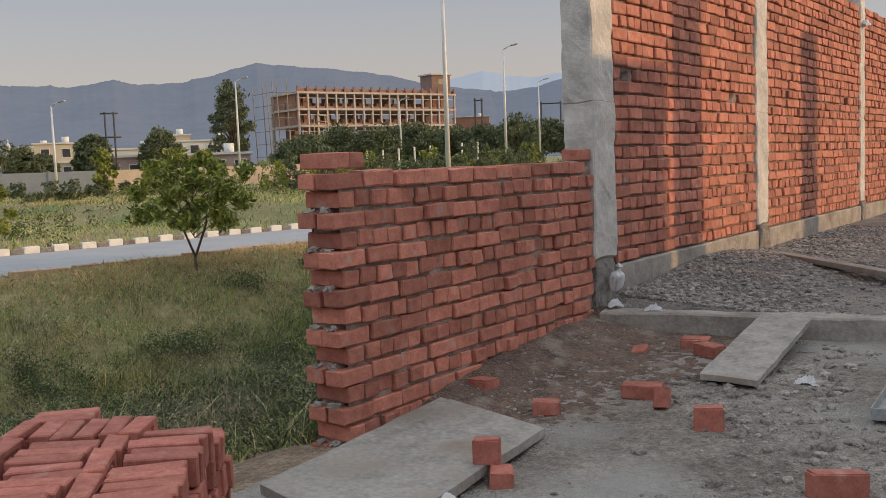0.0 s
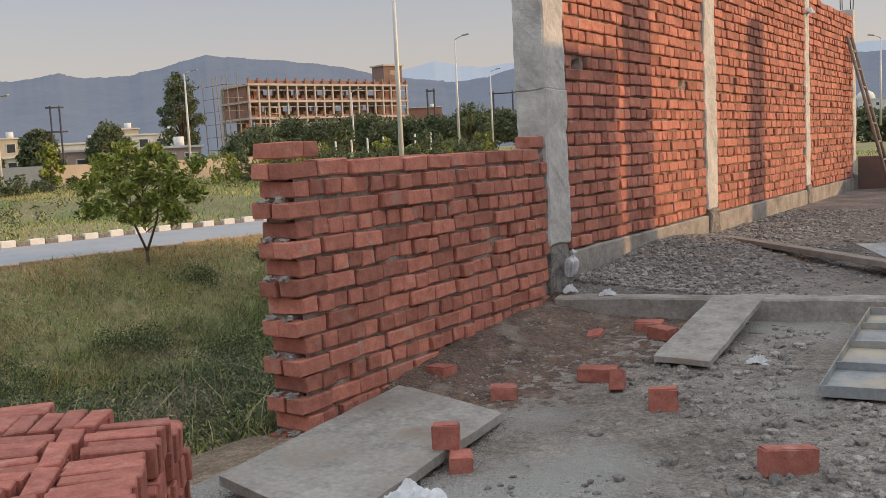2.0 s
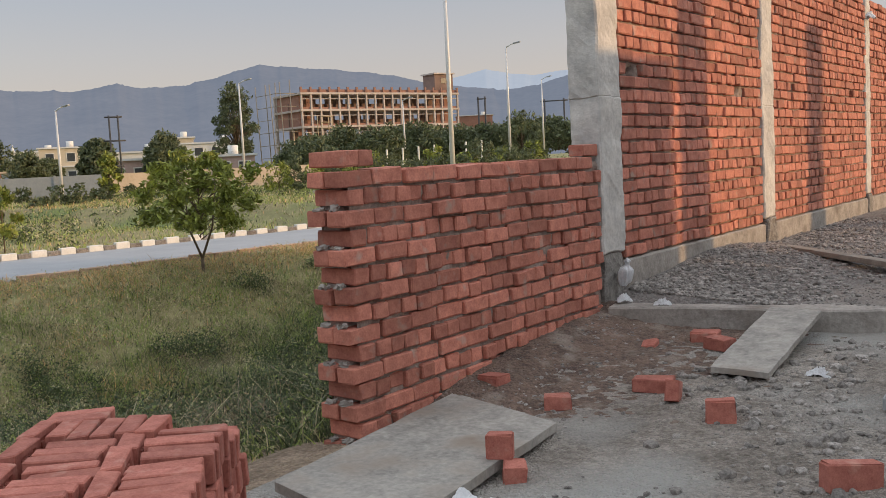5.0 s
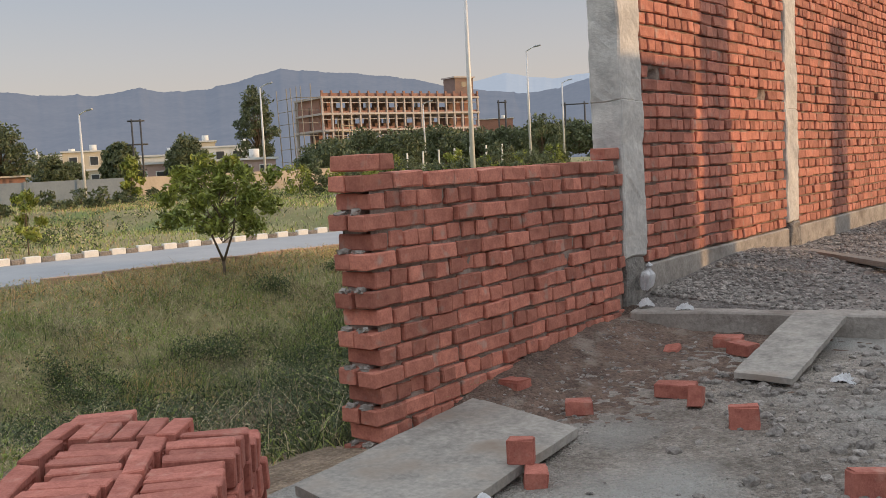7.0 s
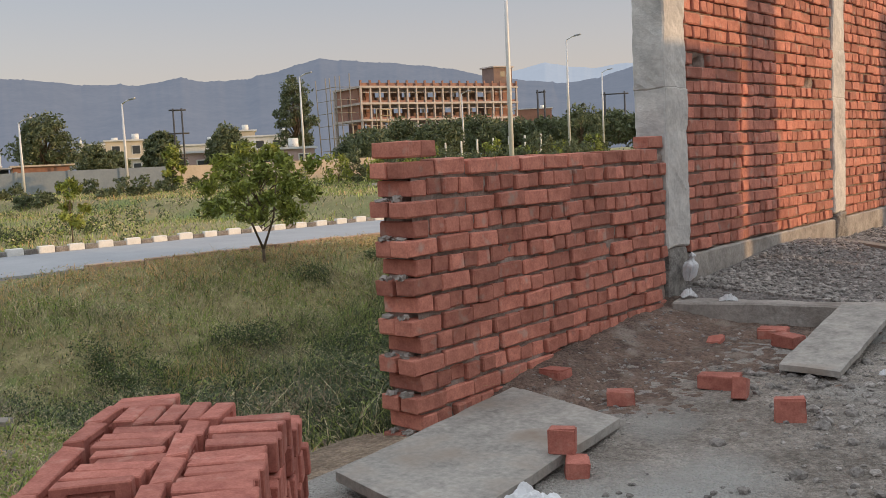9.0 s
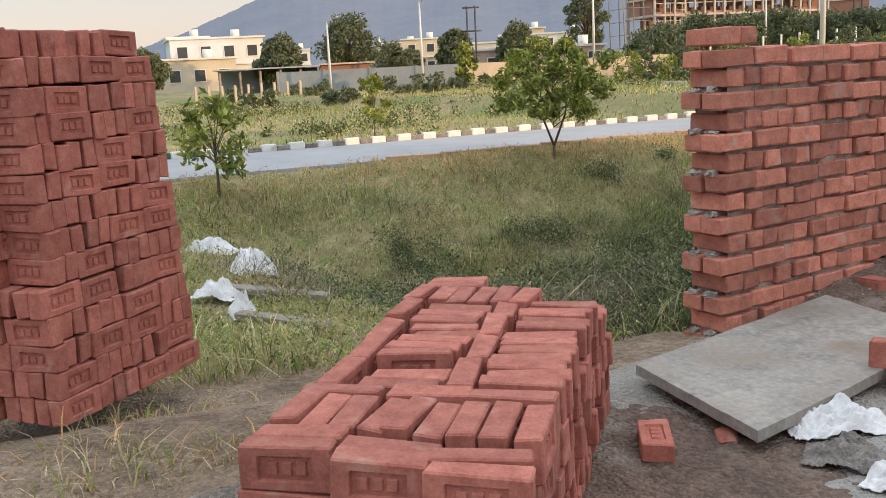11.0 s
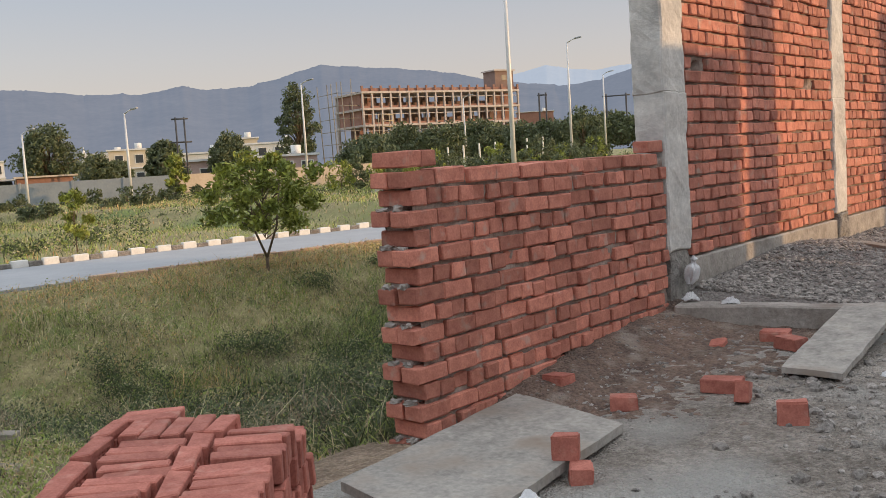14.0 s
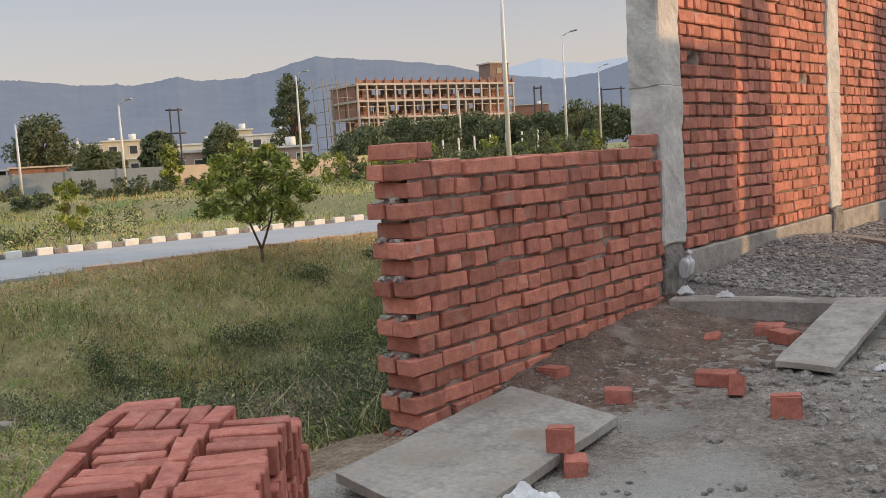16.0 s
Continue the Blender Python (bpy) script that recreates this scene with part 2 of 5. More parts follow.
def soft_box(name, sx, sy, sz, bevel, mats, rough=0.0, cuts=0, seed=0, segments=1):
    """A box on its base with worn edges; rough: how far the corners wander."""
    rng = random.Random(seed)
    bm = bmesh.new()
    bmesh.ops.create_cube(bm, size=1)
    bmesh.ops.scale(bm, vec=(sx, sy, sz), verts=bm.verts)
    if cuts:
        bmesh.ops.subdivide_edges(bm, edges=bm.edges[:], cuts=cuts, use_grid_fill=True)
    elif bevel:
        bmesh.ops.bevel(bm, geom=bm.edges[:], offset=bevel, segments=segments, affect="EDGES")
    for v in bm.verts:
        v.co += Vector((rng.uniform(-rough, rough), rng.uniform(-rough, rough), rng.uniform(-rough, rough)))
        v.co.z += sz / 2
    me = bpy.data.meshes.new(name)
    bm.to_mesh(me)
    bm.free()
    me.materials.append(mats)
    return me


def tube_data(points, radii, sides=8):
    vs, fs = [], []
    for k, (p, r) in enumerate(zip(points, radii)):
        p = Vector(p)
        a = Vector(points[min(k + 1, len(points) - 1)]) - Vector(points[max(k - 1, 0)])
        a.normalize()
        u = a.orthogonal().normalized() if abs(a.z) < 0.95 else Vector((1, 0, 0))
        u = (u - a * u.dot(a)).normalized()
        w = a.cross(u)
        for i in range(sides):
            t = 2 * math.pi * i / sides
            vs.append(tuple(p + (u * math.cos(t) + w * math.sin(t)) * r))
    for k in range(len(points) - 1):
        for i in range(sides):
            j = (i + 1) % sides
            fs.append((k * sides + i, k * sides + j, (k + 1) * sides + j, (k + 1) * sides + i))
    fs.append(tuple(reversed(range(sides))))
    fs.append(tuple(range((len(points) - 1) * sides, len(points) * sides)))
    return vs, fs


def tubes_mesh(name, tubes, mats, sides=8, smooth=True):
    vs, fs = [], []
    for pts, rad in tubes:
        v, f = tube_data(pts, rad, sides)
        fs += [tuple(i + len(vs) for i in q) for q in f]
        vs += v
    return mesh_of(name, vs, fs, mats, smooth)


def bar(name, a, b, r, mats, parent=None, sides=8, label=""):
    return put(name, tubes_mesh(name, [([a, b], [r, r])], mats, sides), parent, label)


# ---------------- terrain ----------------
def smooth(a, b, t):
    s = min(1.0, max(0.0, (t - a) / (b - a)))
    return s * s * (3 - 2 * s)


def road_x(y):
    """The middle of the lane."""
    return -13.05 + 0.14 * (y - 3.0)


ROAD_HALF = 1.95


def field_z(x, y):
    """The land west of the plot, out to the foot of the hills."""
    d = math.hypot(x - 3, y + 3)
    far = min(1.9, max(0.15, 0.87 + 0.03 * x + 0.03 * y)) + 0.012 * max(0.0, d - 60)
    z = -0.05 + (far + 0.05) * smooth(20, 58, d)
    w = road_x(y) + ROAD_HALF
    u = x - w
    if u > 0:
        ditch = -1.22 * smooth(0.6, 5.0, u) * (1 - smooth(-3.6, -0.55, x))
        ditch *= 0.16 + 0.84 * smooth(-0.7, 1.7, y)
        z += ditch + 0.10 * smooth(-1.2, -0.2, x)
        z += (0.20 * noise.noise((x * 0.55, y * 0.55, 0)) + 0.16 * noise.noise((x * 1.3, y * 1.3, 7))) * smooth(0.3, 1.5, u) * (1 - smooth(-0.8, -0.3, x)) * (0.3 + 0.7 * smooth(-0.6, 1.5, y))
    elif u < -2 * ROAD_HALF - 0.4 and d < 90:
        z += 0.12 * noise.noise((x * 0.25, y * 0.25, 3.0)) * smooth(0.4, 3, -u - 2 * ROAD_HALF)
    return z


def yard_z(x, y):
    """The building plot east of the wall line."""
    z = 0.06 + 0.08 * smooth(-2, 0.2, y) + 0.14 * smooth(0.0, 2.6, y)
    z += 0.09 * math.exp(-(max(x, 0) / 0.33) ** 2) * smooth(0.3, 1.2, y) * (1 - smooth(3.0, 3.4, y))
    line = 2.60 + 0.235 * x
    z = z + (0.415 - z) * smooth(line, line + 0.12, y)
    z += 0.08 * smooth(3.2, 6.0, y)
    heap = 0.095 * smooth(2.8, 3.1, y) + 0.045 * smooth(3.1, 4.5, y)
    z += heap * (1 - smooth(4.6, 6.4, y)) * math.exp(-(max(x, 0) / 0.6) ** 2)
    z += 0.13 * (1 - smooth(-1.2, 0.3, x)) * (1 - smooth(-1.6, -0.9, y))
    z += 0.012 * noise.noise((x * 3, y * 3, 1)) + 0.006 * noise.noise((x * 11, y * 11, 2))
    return z


def ground_z(x, y):
    k = smooth(-0.35, -0.12, x)
    if y < 0.1:
        k = smooth(-0.75 - 0.8 * smooth(0, -3, y), 0.25 - 0.5 * smooth(0, -3, y), x)
    if y > 14.2:
        return field_z(min(x, -0.5), y) * (1 - smooth(14.2, 16, y)) + 0.5 * smooth(14.2, 16, y)
    if k <= 0:
        return field_z(x, y)
    if k >= 1:
        return yard_z(x, y)
    return field_z(x, y) * (1 - k) + yard_z(x, y) * k


def axis_steps(spans):
    out = []
    for a, b, s in spans:
        n = max(1, round((b - a) / s))
        out += [a + (b - a) * i / n for i in range(n)]
    return out + [spans[-1][1]]


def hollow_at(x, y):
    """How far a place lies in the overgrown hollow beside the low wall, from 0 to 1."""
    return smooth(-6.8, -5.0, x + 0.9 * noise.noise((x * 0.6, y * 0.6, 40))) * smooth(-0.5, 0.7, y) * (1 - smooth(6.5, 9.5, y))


def build_ground():
    xs = axis_steps([(-3500, -400, 500), (-400, -100, 50), (-100, -30, 6), (-30, -8, 0.8), (-8, -2, 0.2), (-2, 3.2, 0.06), (3.2, 12, 0.5), (12, 60, 8), (60, 400, 60), (400, 3500, 700)])
    ys = axis_steps([(-3500, -400, 700), (-400, -40, 60), (-40, -6, 3), (-6, -3, 0.4), (-3, 5, 0.06), (5, 16, 0.22), (16, 40, 1.0), (40, 120, 6), (120, 400, 40), (400, 3500, 500)])
    vs = [(x, y, ground_z(x, y) if abs(x) < 450 and abs(y) < 450 else 4.0) for y in ys for x in xs]
    nx = len(xs)
    fs, idx = [], []
    for j in range(len(ys) - 1):
        for i in range(nx - 1):
            a = j * nx + i
            fs.append((a, a + 1, a + nx + 1, a + nx))
            cx, cy = (xs[i] + xs[i + 1]) / 2, (ys[j] + ys[j + 1]) / 2
            wob = 0.35 * noise.noise((cx * 2.3, cy * 2.3, 6))
            bank = (cy < -0.55 and -2.4 + wob * 2 < cx < 0) or (cy < 0.15 and -1.0 + wob < cx < 0)
            verge_ = cx < -0.3 and cx > road_x(cy) + ROAD_HALF and -6 < cy < 16
            bed = cx > -0.2 and 2.72 + 0.235 * cx + 0.5 * wob < cy < 15.5 and cx < 40
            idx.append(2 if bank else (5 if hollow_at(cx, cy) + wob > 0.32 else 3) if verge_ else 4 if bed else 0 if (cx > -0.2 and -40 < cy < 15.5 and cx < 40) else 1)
    me = mesh_of("ground", vs, fs, [M_SOIL, M_FIELD, M_EARTH, M_LITTER, M_GRAVELBED, M_HOLLOWGROUND], True, idx)
    return thing("ground", "dusty grey-brown building plot and rough grass field", "ground", kind="structure", data=me)


ground = build_ground()

def soil_heap(name, label, x0, x1, y0, y1, shape, lift):
    """Loose earth lying on the plot: it rises out of the ground where shape is above zero."""
    step = 0.025
    nx, ny = int((x1 - x0) / step), int((y1 - y0) / step)
    vs, fs = [], []
    for j in range(ny + 1):
        for i in range(nx + 1):
            x, y = x0 + i * step, y0 + j * step
            w = shape(x, y) + 0.26 * noise.noise((x * 2.6, y * 2.6, 16)) + 0.24 * noise.noise((x * 7, y * 7, 17)) + 0.22 * noise.noise((x * 22, y * 22, 17))
            r = 0.010 * noise.noise((x * 16, y * 16, 18)) + 0.006 * noise.noise((x * 41, y * 41, 19))
            vs.append((x, y, yard_z(x, y) + lift * max(-1.0, min(1.0, w * 2.2)) + (r if w > 0 else 0)))
    for j in range(ny):
        for i in range(nx):
            a = j * (nx + 1) + i
            fs.append((a, a + 1, a + nx + 2, a + nx + 1))
    thing(name, label, "soil", kind="stuff", data=mesh_of(name, vs, fs, M_REDSOIL, True))


soil_heap("soil_heap", "dark reddish earth heaped along the wall foot", -0.1, 1.6, 0.3, 2.75, lambda x, y: 0.55 - x * (0.85 - 0.17 * y) - 0.9 * smooth(0.75, 0.3, y), 0.011)
soil_heap("soil_heap", "dark reddish earth between bricks and slab", 0.2, 1.5, -2.2, -0.5, lambda x, y: 0.5 - 2.0 * max(abs(y + 1.25) - 0.28, 0) - 1.6 * max(abs(x - 0.78) - 0.3, 0), 0.009)

def dirt_bank():
    """Low bank of dumped grey earth on the field beyond the lane."""
    vs, fs, nx, ny = [], [], 60, 24
    for j in range(ny + 1):
        for i in range(nx + 1):
            u, v = i / nx, j / ny
            x, y = -26 + 15 * u - 3.0 * v, 20.5 + 7 * u + 4.0 * v
            h = 0.34 * math.sin(math.pi * u) ** 0.5 * math.sin(math.pi * v) * (0.7 + 0.7 * noise.noise((x * 0.8, y * 0.8, 3))) - 0.06
            vs.append((x, y, field_z(x, y) + h + 0.05 * noise.noise((x * 3, y * 3, 4))))
    for j in range(ny):
        for i in range(nx):
            a = j * (nx + 1) + i
            fs.append((a, a + 1, a + nx + 2, a + nx + 1))
    thing("earth_bank", "low bank of dumped grey-brown earth on the field", "soil", kind="stuff", data=mesh_of("earth_bank", vs, fs, M_SOIL, True))


dirt_bank()

# lane with kerb
def build_lane():
    ys = np.linspace(-60, 60, 61)
    vs, fs = [], []
    for y in ys:
        for s in (-1, 1):
            vs.append((road_x(y) + s * ROAD_HALF, y, 0.0))
        for s in (-1, 1):
            vs.append((road_x(y) + s * ROAD_HALF, y, -0.4))
    for k in range(len(ys) - 1):
        a = 4 * k
        fs += [(a, a + 1, a + 5, a + 4), (a + 1, a + 3, a + 7, a + 5), (a + 2, a, a + 4, a + 6)]
    thing("road", "pale grey concrete lane between grass verges", "road", kind="structure", data=mesh_of("road", vs, fs, M_ROAD))
    kerb = thing("kerb", "kerb of blocks painted white and dark green in turn", "kerb", kind="structure")
    white = soft_box("kerb_block", 0.13, 0.31, 0.27, 0.012, M_WHITE, 0.005, seed=1)
    green = soft_box("kerb_block", 0.13, 0.26, 0.25, 0.012, M_KGREEN, 0.005, seed=2)
    dusty = soft_box("kerb_block", 0.13, 0.26, 0.235, 0.012, M_SOIL, 0.006, seed=4)
    y, k = -7.0, 0
    rot = math.atan(0.14)
    while y < 34:
        x = road_x(y) - ROAD_HALF - 0.08
        put("kerb_block", white if k % 2 == 0 else (green if y < 3.4 else dusty), kerb, "", Matrix.Translation((x, y, -0.14 + random.uniform(-0.01, 0.01))) @ Matrix.Rotation(-rot + random.uniform(-0.03, 0.03), 4, "Z"))
        y += 0.29
        k += 1
    edge = thing("edging", "low red brick edging along the lane", "edging", kind="structure")
    eb = soft_box("edging_brick", 0.10, 0.46, 0.12, 0.01, M_EDGING, 0.006, seed=3)
    y = 4.6
    while y < 16:
        x = road_x(y) + ROAD_HALF + 0.10
        put("brick", eb, edge, "", Matrix.Translation((x, y, -0.06 + random.uniform(-0.015, 0.015))) @ Matrix.Rotation(-rot, 4, "Z"))
        y += 0.49
build_lane()

# ---------------- hills ----------------
def ridge(name, label, dist, crest, mat_, seed, rough=1.0):
    """A ridge seen from the plot: crest gives (azimuth, height) in degrees along the skyline."""
    steps, rows = 1400, 9
    vs, fs = [], []
    azs = np.linspace(crest[0][0], crest[-1][0], steps + 1)
    hs = np.interp(-azs, [-c[0] for c in crest], [c[1] for c in crest])
    for az, h in zip(azs, hs):
        h += (0.07 * noise.noise((az * 0.9, seed, 0)) + 0.05 * noise.noise((az * 2.6, seed, 1))) * rough
        woods = (0.03 * noise.noise((az * 9, seed, 2)) + 0.07 * max(0, noise.noise((az * 26, seed, 3)))) * rough
        for j in range(rows):
            f = j / (rows - 1)
            d = dist * (0.62 + 0.38 * f)
            e = math.tan(radians(h + (woods if j == rows - 1 else 0))) * dist * (f ** 1.3) + (12 * noise.noise((az * 0.22, f * 2.5, seed)) + 5 * noise.noise((az * 0.55, f * 5, seed))) * f * (1 - f) * 4
            vs.append((3 - math.sin(radians(az)) * d, -3 + math.cos(radians(az)) * d, e + 1.4 * f - 4))
    for i in range(steps):
        for j in range(rows - 1):
            a = i * rows + j
            fs.append((a, a + rows, a + rows + 1, a + 1))
    return thing(name, label, "hills", kind="structure", data=mesh_of(name, vs, fs, mat_, True))


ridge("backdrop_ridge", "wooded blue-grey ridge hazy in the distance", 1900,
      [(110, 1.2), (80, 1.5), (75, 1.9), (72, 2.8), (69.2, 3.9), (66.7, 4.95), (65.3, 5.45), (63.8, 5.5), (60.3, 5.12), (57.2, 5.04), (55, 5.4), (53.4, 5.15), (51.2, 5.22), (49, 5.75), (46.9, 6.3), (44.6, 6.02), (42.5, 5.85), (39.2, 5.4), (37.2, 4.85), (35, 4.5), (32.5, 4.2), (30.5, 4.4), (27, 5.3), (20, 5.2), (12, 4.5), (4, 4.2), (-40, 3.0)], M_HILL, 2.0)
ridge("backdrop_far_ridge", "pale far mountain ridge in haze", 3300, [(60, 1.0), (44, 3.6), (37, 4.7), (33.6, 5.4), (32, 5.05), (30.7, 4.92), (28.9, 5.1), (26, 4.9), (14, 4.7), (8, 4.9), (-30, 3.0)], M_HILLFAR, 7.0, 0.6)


# ---------------- brickwork ----------------
P, Z1 = 0.095, 1.4535          # course rise; top of the low wall's last full course
BR_L, BR_W, BR_H = 0.228, 0.110, 0.079


def brick_meshes(name, mat_, sx, sy, sz, n, rough=0.0034, bevel=0.007):
    return [soft_box(name, sx, sy, sz, bevel, mat_, rough, 0, 100 + i) for i in range(n)]


STRETCH = brick_meshes("stretcher", M_BRICK, BR_W, BR_L, BR_H, 6)
HEADER = brick_meshes("header", M_BRICK, BR_L, BR_W, BR_H, 6)
STRETCH_FAR = brick_meshes("stretcher_far", M_BRICKJ, BR_W, BR_L, BR_H, 5)
HEADER_FAR = brick_meshes("header_far", M_BRICKJ, BR_L, BR_W, BR_H, 5)


def brick_place(xc, yc, z, rng, slack=1.0):
    return Matrix.Translation((xc + rng.gauss(0, 0.005) * slack, yc + rng.gauss(0, 0.004) * slack, z + rng.uniform(-0.004, 0.004) * slack)) @ Euler((rng.gauss(0, 0.012), rng.gauss(0, 0.014), rng.gauss(0, 0.02))).to_matrix().to_4x4()


def course(y0, y1, header, rng):
    """Middles along y of the bricks of one course, with bats where the mason needed them."""
    pitch = 0.12 if header else 0.24
    y, out = y0, []
    while y + pitch * 0.6 < y1:
        w = pitch
        if not header and rng.random() < 0.05:
            w = 0.17
        if y + w > y1 + 0.02:
            w = y1 - y
        out.append((y + w / 2, w))
        y += w
    return out


def mortar_core(name, parent, x0, x1, y0, y1, z0, z1, step=0.022, depth=0.017, label="", holes=()):
    """The bed of mortar: a rough, uneven face behind the bricks' faces."""
    ny, nz = max(2, int((y1 - y0) / step)), max(2, int((z1 - z0) / step))
    vs, fs = [], []
    for side, x in ((1, x1), (-1, x0)):
        o = len(vs)
        for j in range(nz + 1):
            for i in range(ny + 1):
                y, z = y0 + (y1 - y0) * i / ny, z0 + (z1 - z0) * j / nz
                n1 = noise.noise((y * 2.3, z * 2.3, x)) * 0.011 + noise.noise((y * 7, z * 15, x + 3)) * 0.014 + noise.noise((y * 23, z * 23, x + 5)) * 0.011
                pit = 0.10 if any(abs(y - hy) < 0.055 and abs(z - hz) < 0.042 for hy, hz in holes) and side > 0 else 0
                vs.append((x - side * (depth - n1 + pit), y, z))
        for j in range(nz):
            for i in range(ny):
                a = o + j * (ny + 1) + i
                q = (a, a + 1, a + ny + 2, a + ny + 1)
                fs.append(q if side > 0 else tuple(reversed(q)))
    v, f = box_data(x0 + 0.03, x1 - (0.15 if holes else 0.07), y0 + 0.002, y1 - 0.002, z0, z1 - 0.001)
    fs += [tuple(i + len(vs) for i in q) for q in f]
    vs += v
    return put(name, mesh_of(name, vs, fs, M_MORTAR, True), parent, label)


def low_wall():
    rng = random.Random(5)
    wall = thing("wall_low", "half-built red brick boundary wall with toothed end", "brick wall", kind="structure")
    mortar_core("mortar", wall, -0.228, 0.0, 0.075, 2.66, -0.55, Z1 - 0.03, depth=0.023, label="rough grey mortar")
    for k in range(1, 22):
        z = Z1 - (k - 1) * P - BR_H
        header = k % 2 == 0
        start = 0.058 if header else 0.0
        for yc, w in course(start, 2.66, header, rng):
            s = w / (0.12 if header else 0.24)
            if header:
                put("brick", rng.choice(HEADER), wall, "", brick_place(-0.114, yc, z, rng, 1.5) @ Matrix.Diagonal((1, min(1, s), 1, 1)))
            else:
                put("brick", rng.choice(STRETCH), wall, "", brick_place(-0.054, yc, z, rng, 1.5) @ Matrix.Diagonal((1, min(1, s), 1, 1)))
                if yc < 0.3 or k < 3:
                    put("brick", rng.choice(STRETCH), wall, "", brick_place(-0.172, yc, z, rng) @ Matrix.Diagonal((1, min(1, s), 1, 1)))
    # loose first bricks of the next course, at both ends
    put("brick", HEADER[1], wall, "", Matrix.Translation((-0.112, 0.085, Z1 + 0.018)) @ Matrix.Rotation(0.05, 4, "Z"))
    put("brick", HEADER[2], wall, "", Matrix.Translation((-0.112, 0.195, Z1 + 0.018)) @ Matrix.Rotation(-0.02, 4, "Z"))
    put("brick", STRETCH[3], wall, "", Matrix.Translation((-0.06, 2.54, Z1 + 0.008)) @ Matrix.Rotation(0.03, 4, "Z"))


def mortar_lumps():
    """Dabs of mortar left on the ledges of the toothed end."""
    wall = bpy.data.objects["wall_low"]
    rng = random.Random(15)
    for k in (3, 5, 7, 9, 11, 13, 15):
        for x in (-0.17, -0.07):
            me = soft_box("mortar_dab", rng.uniform(0.03, 0.06), 0.036, rng.uniform(0.012, 0.026), 0, M_CONC, 0.009, 2, 700 + k + int(x * 100))
            put("mortar_dab", me, wall, "", Matrix.Translation((x, 0.028, Z1 - (k - 1) * P - 0.001)) @ Matrix.Rotation(rng.uniform(-0.4, 0.4), 4, "Z"))


PLINTH_TOP, WALL_TOP = 0.70, 3.36
COLS = [(2.665, 3.005), (6.16, 6.50), (10.46, 10.72), (13.86, 14.10)]


def main_wall():
    rng = random.Random(8)
    wall = thing("wall_main", "tall red brick infill wall between grey concrete columns", "brick wall", kind="structure")
    holes = [(3.25, 2.04), (5.48, 2.03), (7.15, 2.04), (9.72, 2.06), (11.6, 2.05)]
    made = 0
    far_v, far_f = [], []
    cache = {}
    for p in range(3):
        y0, y1 = COLS[p][1], COLS[p + 1][0]
        top = WALL_TOP - (0.05 if p == 0 else 0.0)
        mortar_core("mortar", wall, -0.225, 0.0, y0, y1, PLINTH_TOP, top - 0.03, step=0.03, depth=0.026, label="rough grey mortar", holes=holes)
        n = int((top - PLINTH_TOP) / P)
        for k in range(n):
            z = PLINTH_TOP + 0.012 + k * P
            header = k % 2 == 0
            for yc, w in course(y0 + 0.006, y1 - 0.004, header, rng):
                if any(abs(yc - hy) < 0.075 and abs(z + 0.04 - hz) < 0.05 for hy, hz in holes):
                    continue
                s = min(1, w / (0.12 if header else 0.24))
                m = brick_place(-0.108 if header else -0.05, yc, z, rng, 1.25) @ Matrix.Diagonal((1, s, 1, 1))
                if p == 0 and yc < 5.0 and z < 2.2 and made < 300:
                    put("brick", rng.choice(HEADER if header else STRETCH), wall, "", m)
                    made += 1
                else:
                    me = rng.choice(HEADER_FAR if header else STRETCH_FAR)
                    if me.name not in cache:
                        cache[me.name] = (np.array([v.co[:] for v in me.vertices]), [tuple(q.vertices) for q in me.polygons])
                    v, f = cache[me.name]
                    o = len(far_v)
                    a = np.array(m)
                    far_v.extend((v @ a[:3, :3].T + a[:3, 3]).tolist())
                    far_f.extend(tuple(i + o for i in q) for q in f)
    ob = put("bricks", mesh_of("bricks", far_v, far_f, M_BRICKJ), wall, "weathered red bricks laid in alternate header courses")
    ob["kind"] = "stuff"
    # holes are open pockets lined with mortar
    beam = thing("plinth_beam", "cast grey concrete plinth beam under the brick wall", "concrete beam", kind="structure")
    for p in range(3):
        y0, y1 = COLS[p][1], COLS[p + 1][0]
        put("beam", rough_block("beam", -0.235, 0.022, y0 + 0.002, y1 - 0.002, 0.2, PLINTH_TOP - 0.004, M_CONC, 0.006, 0.12), beam)


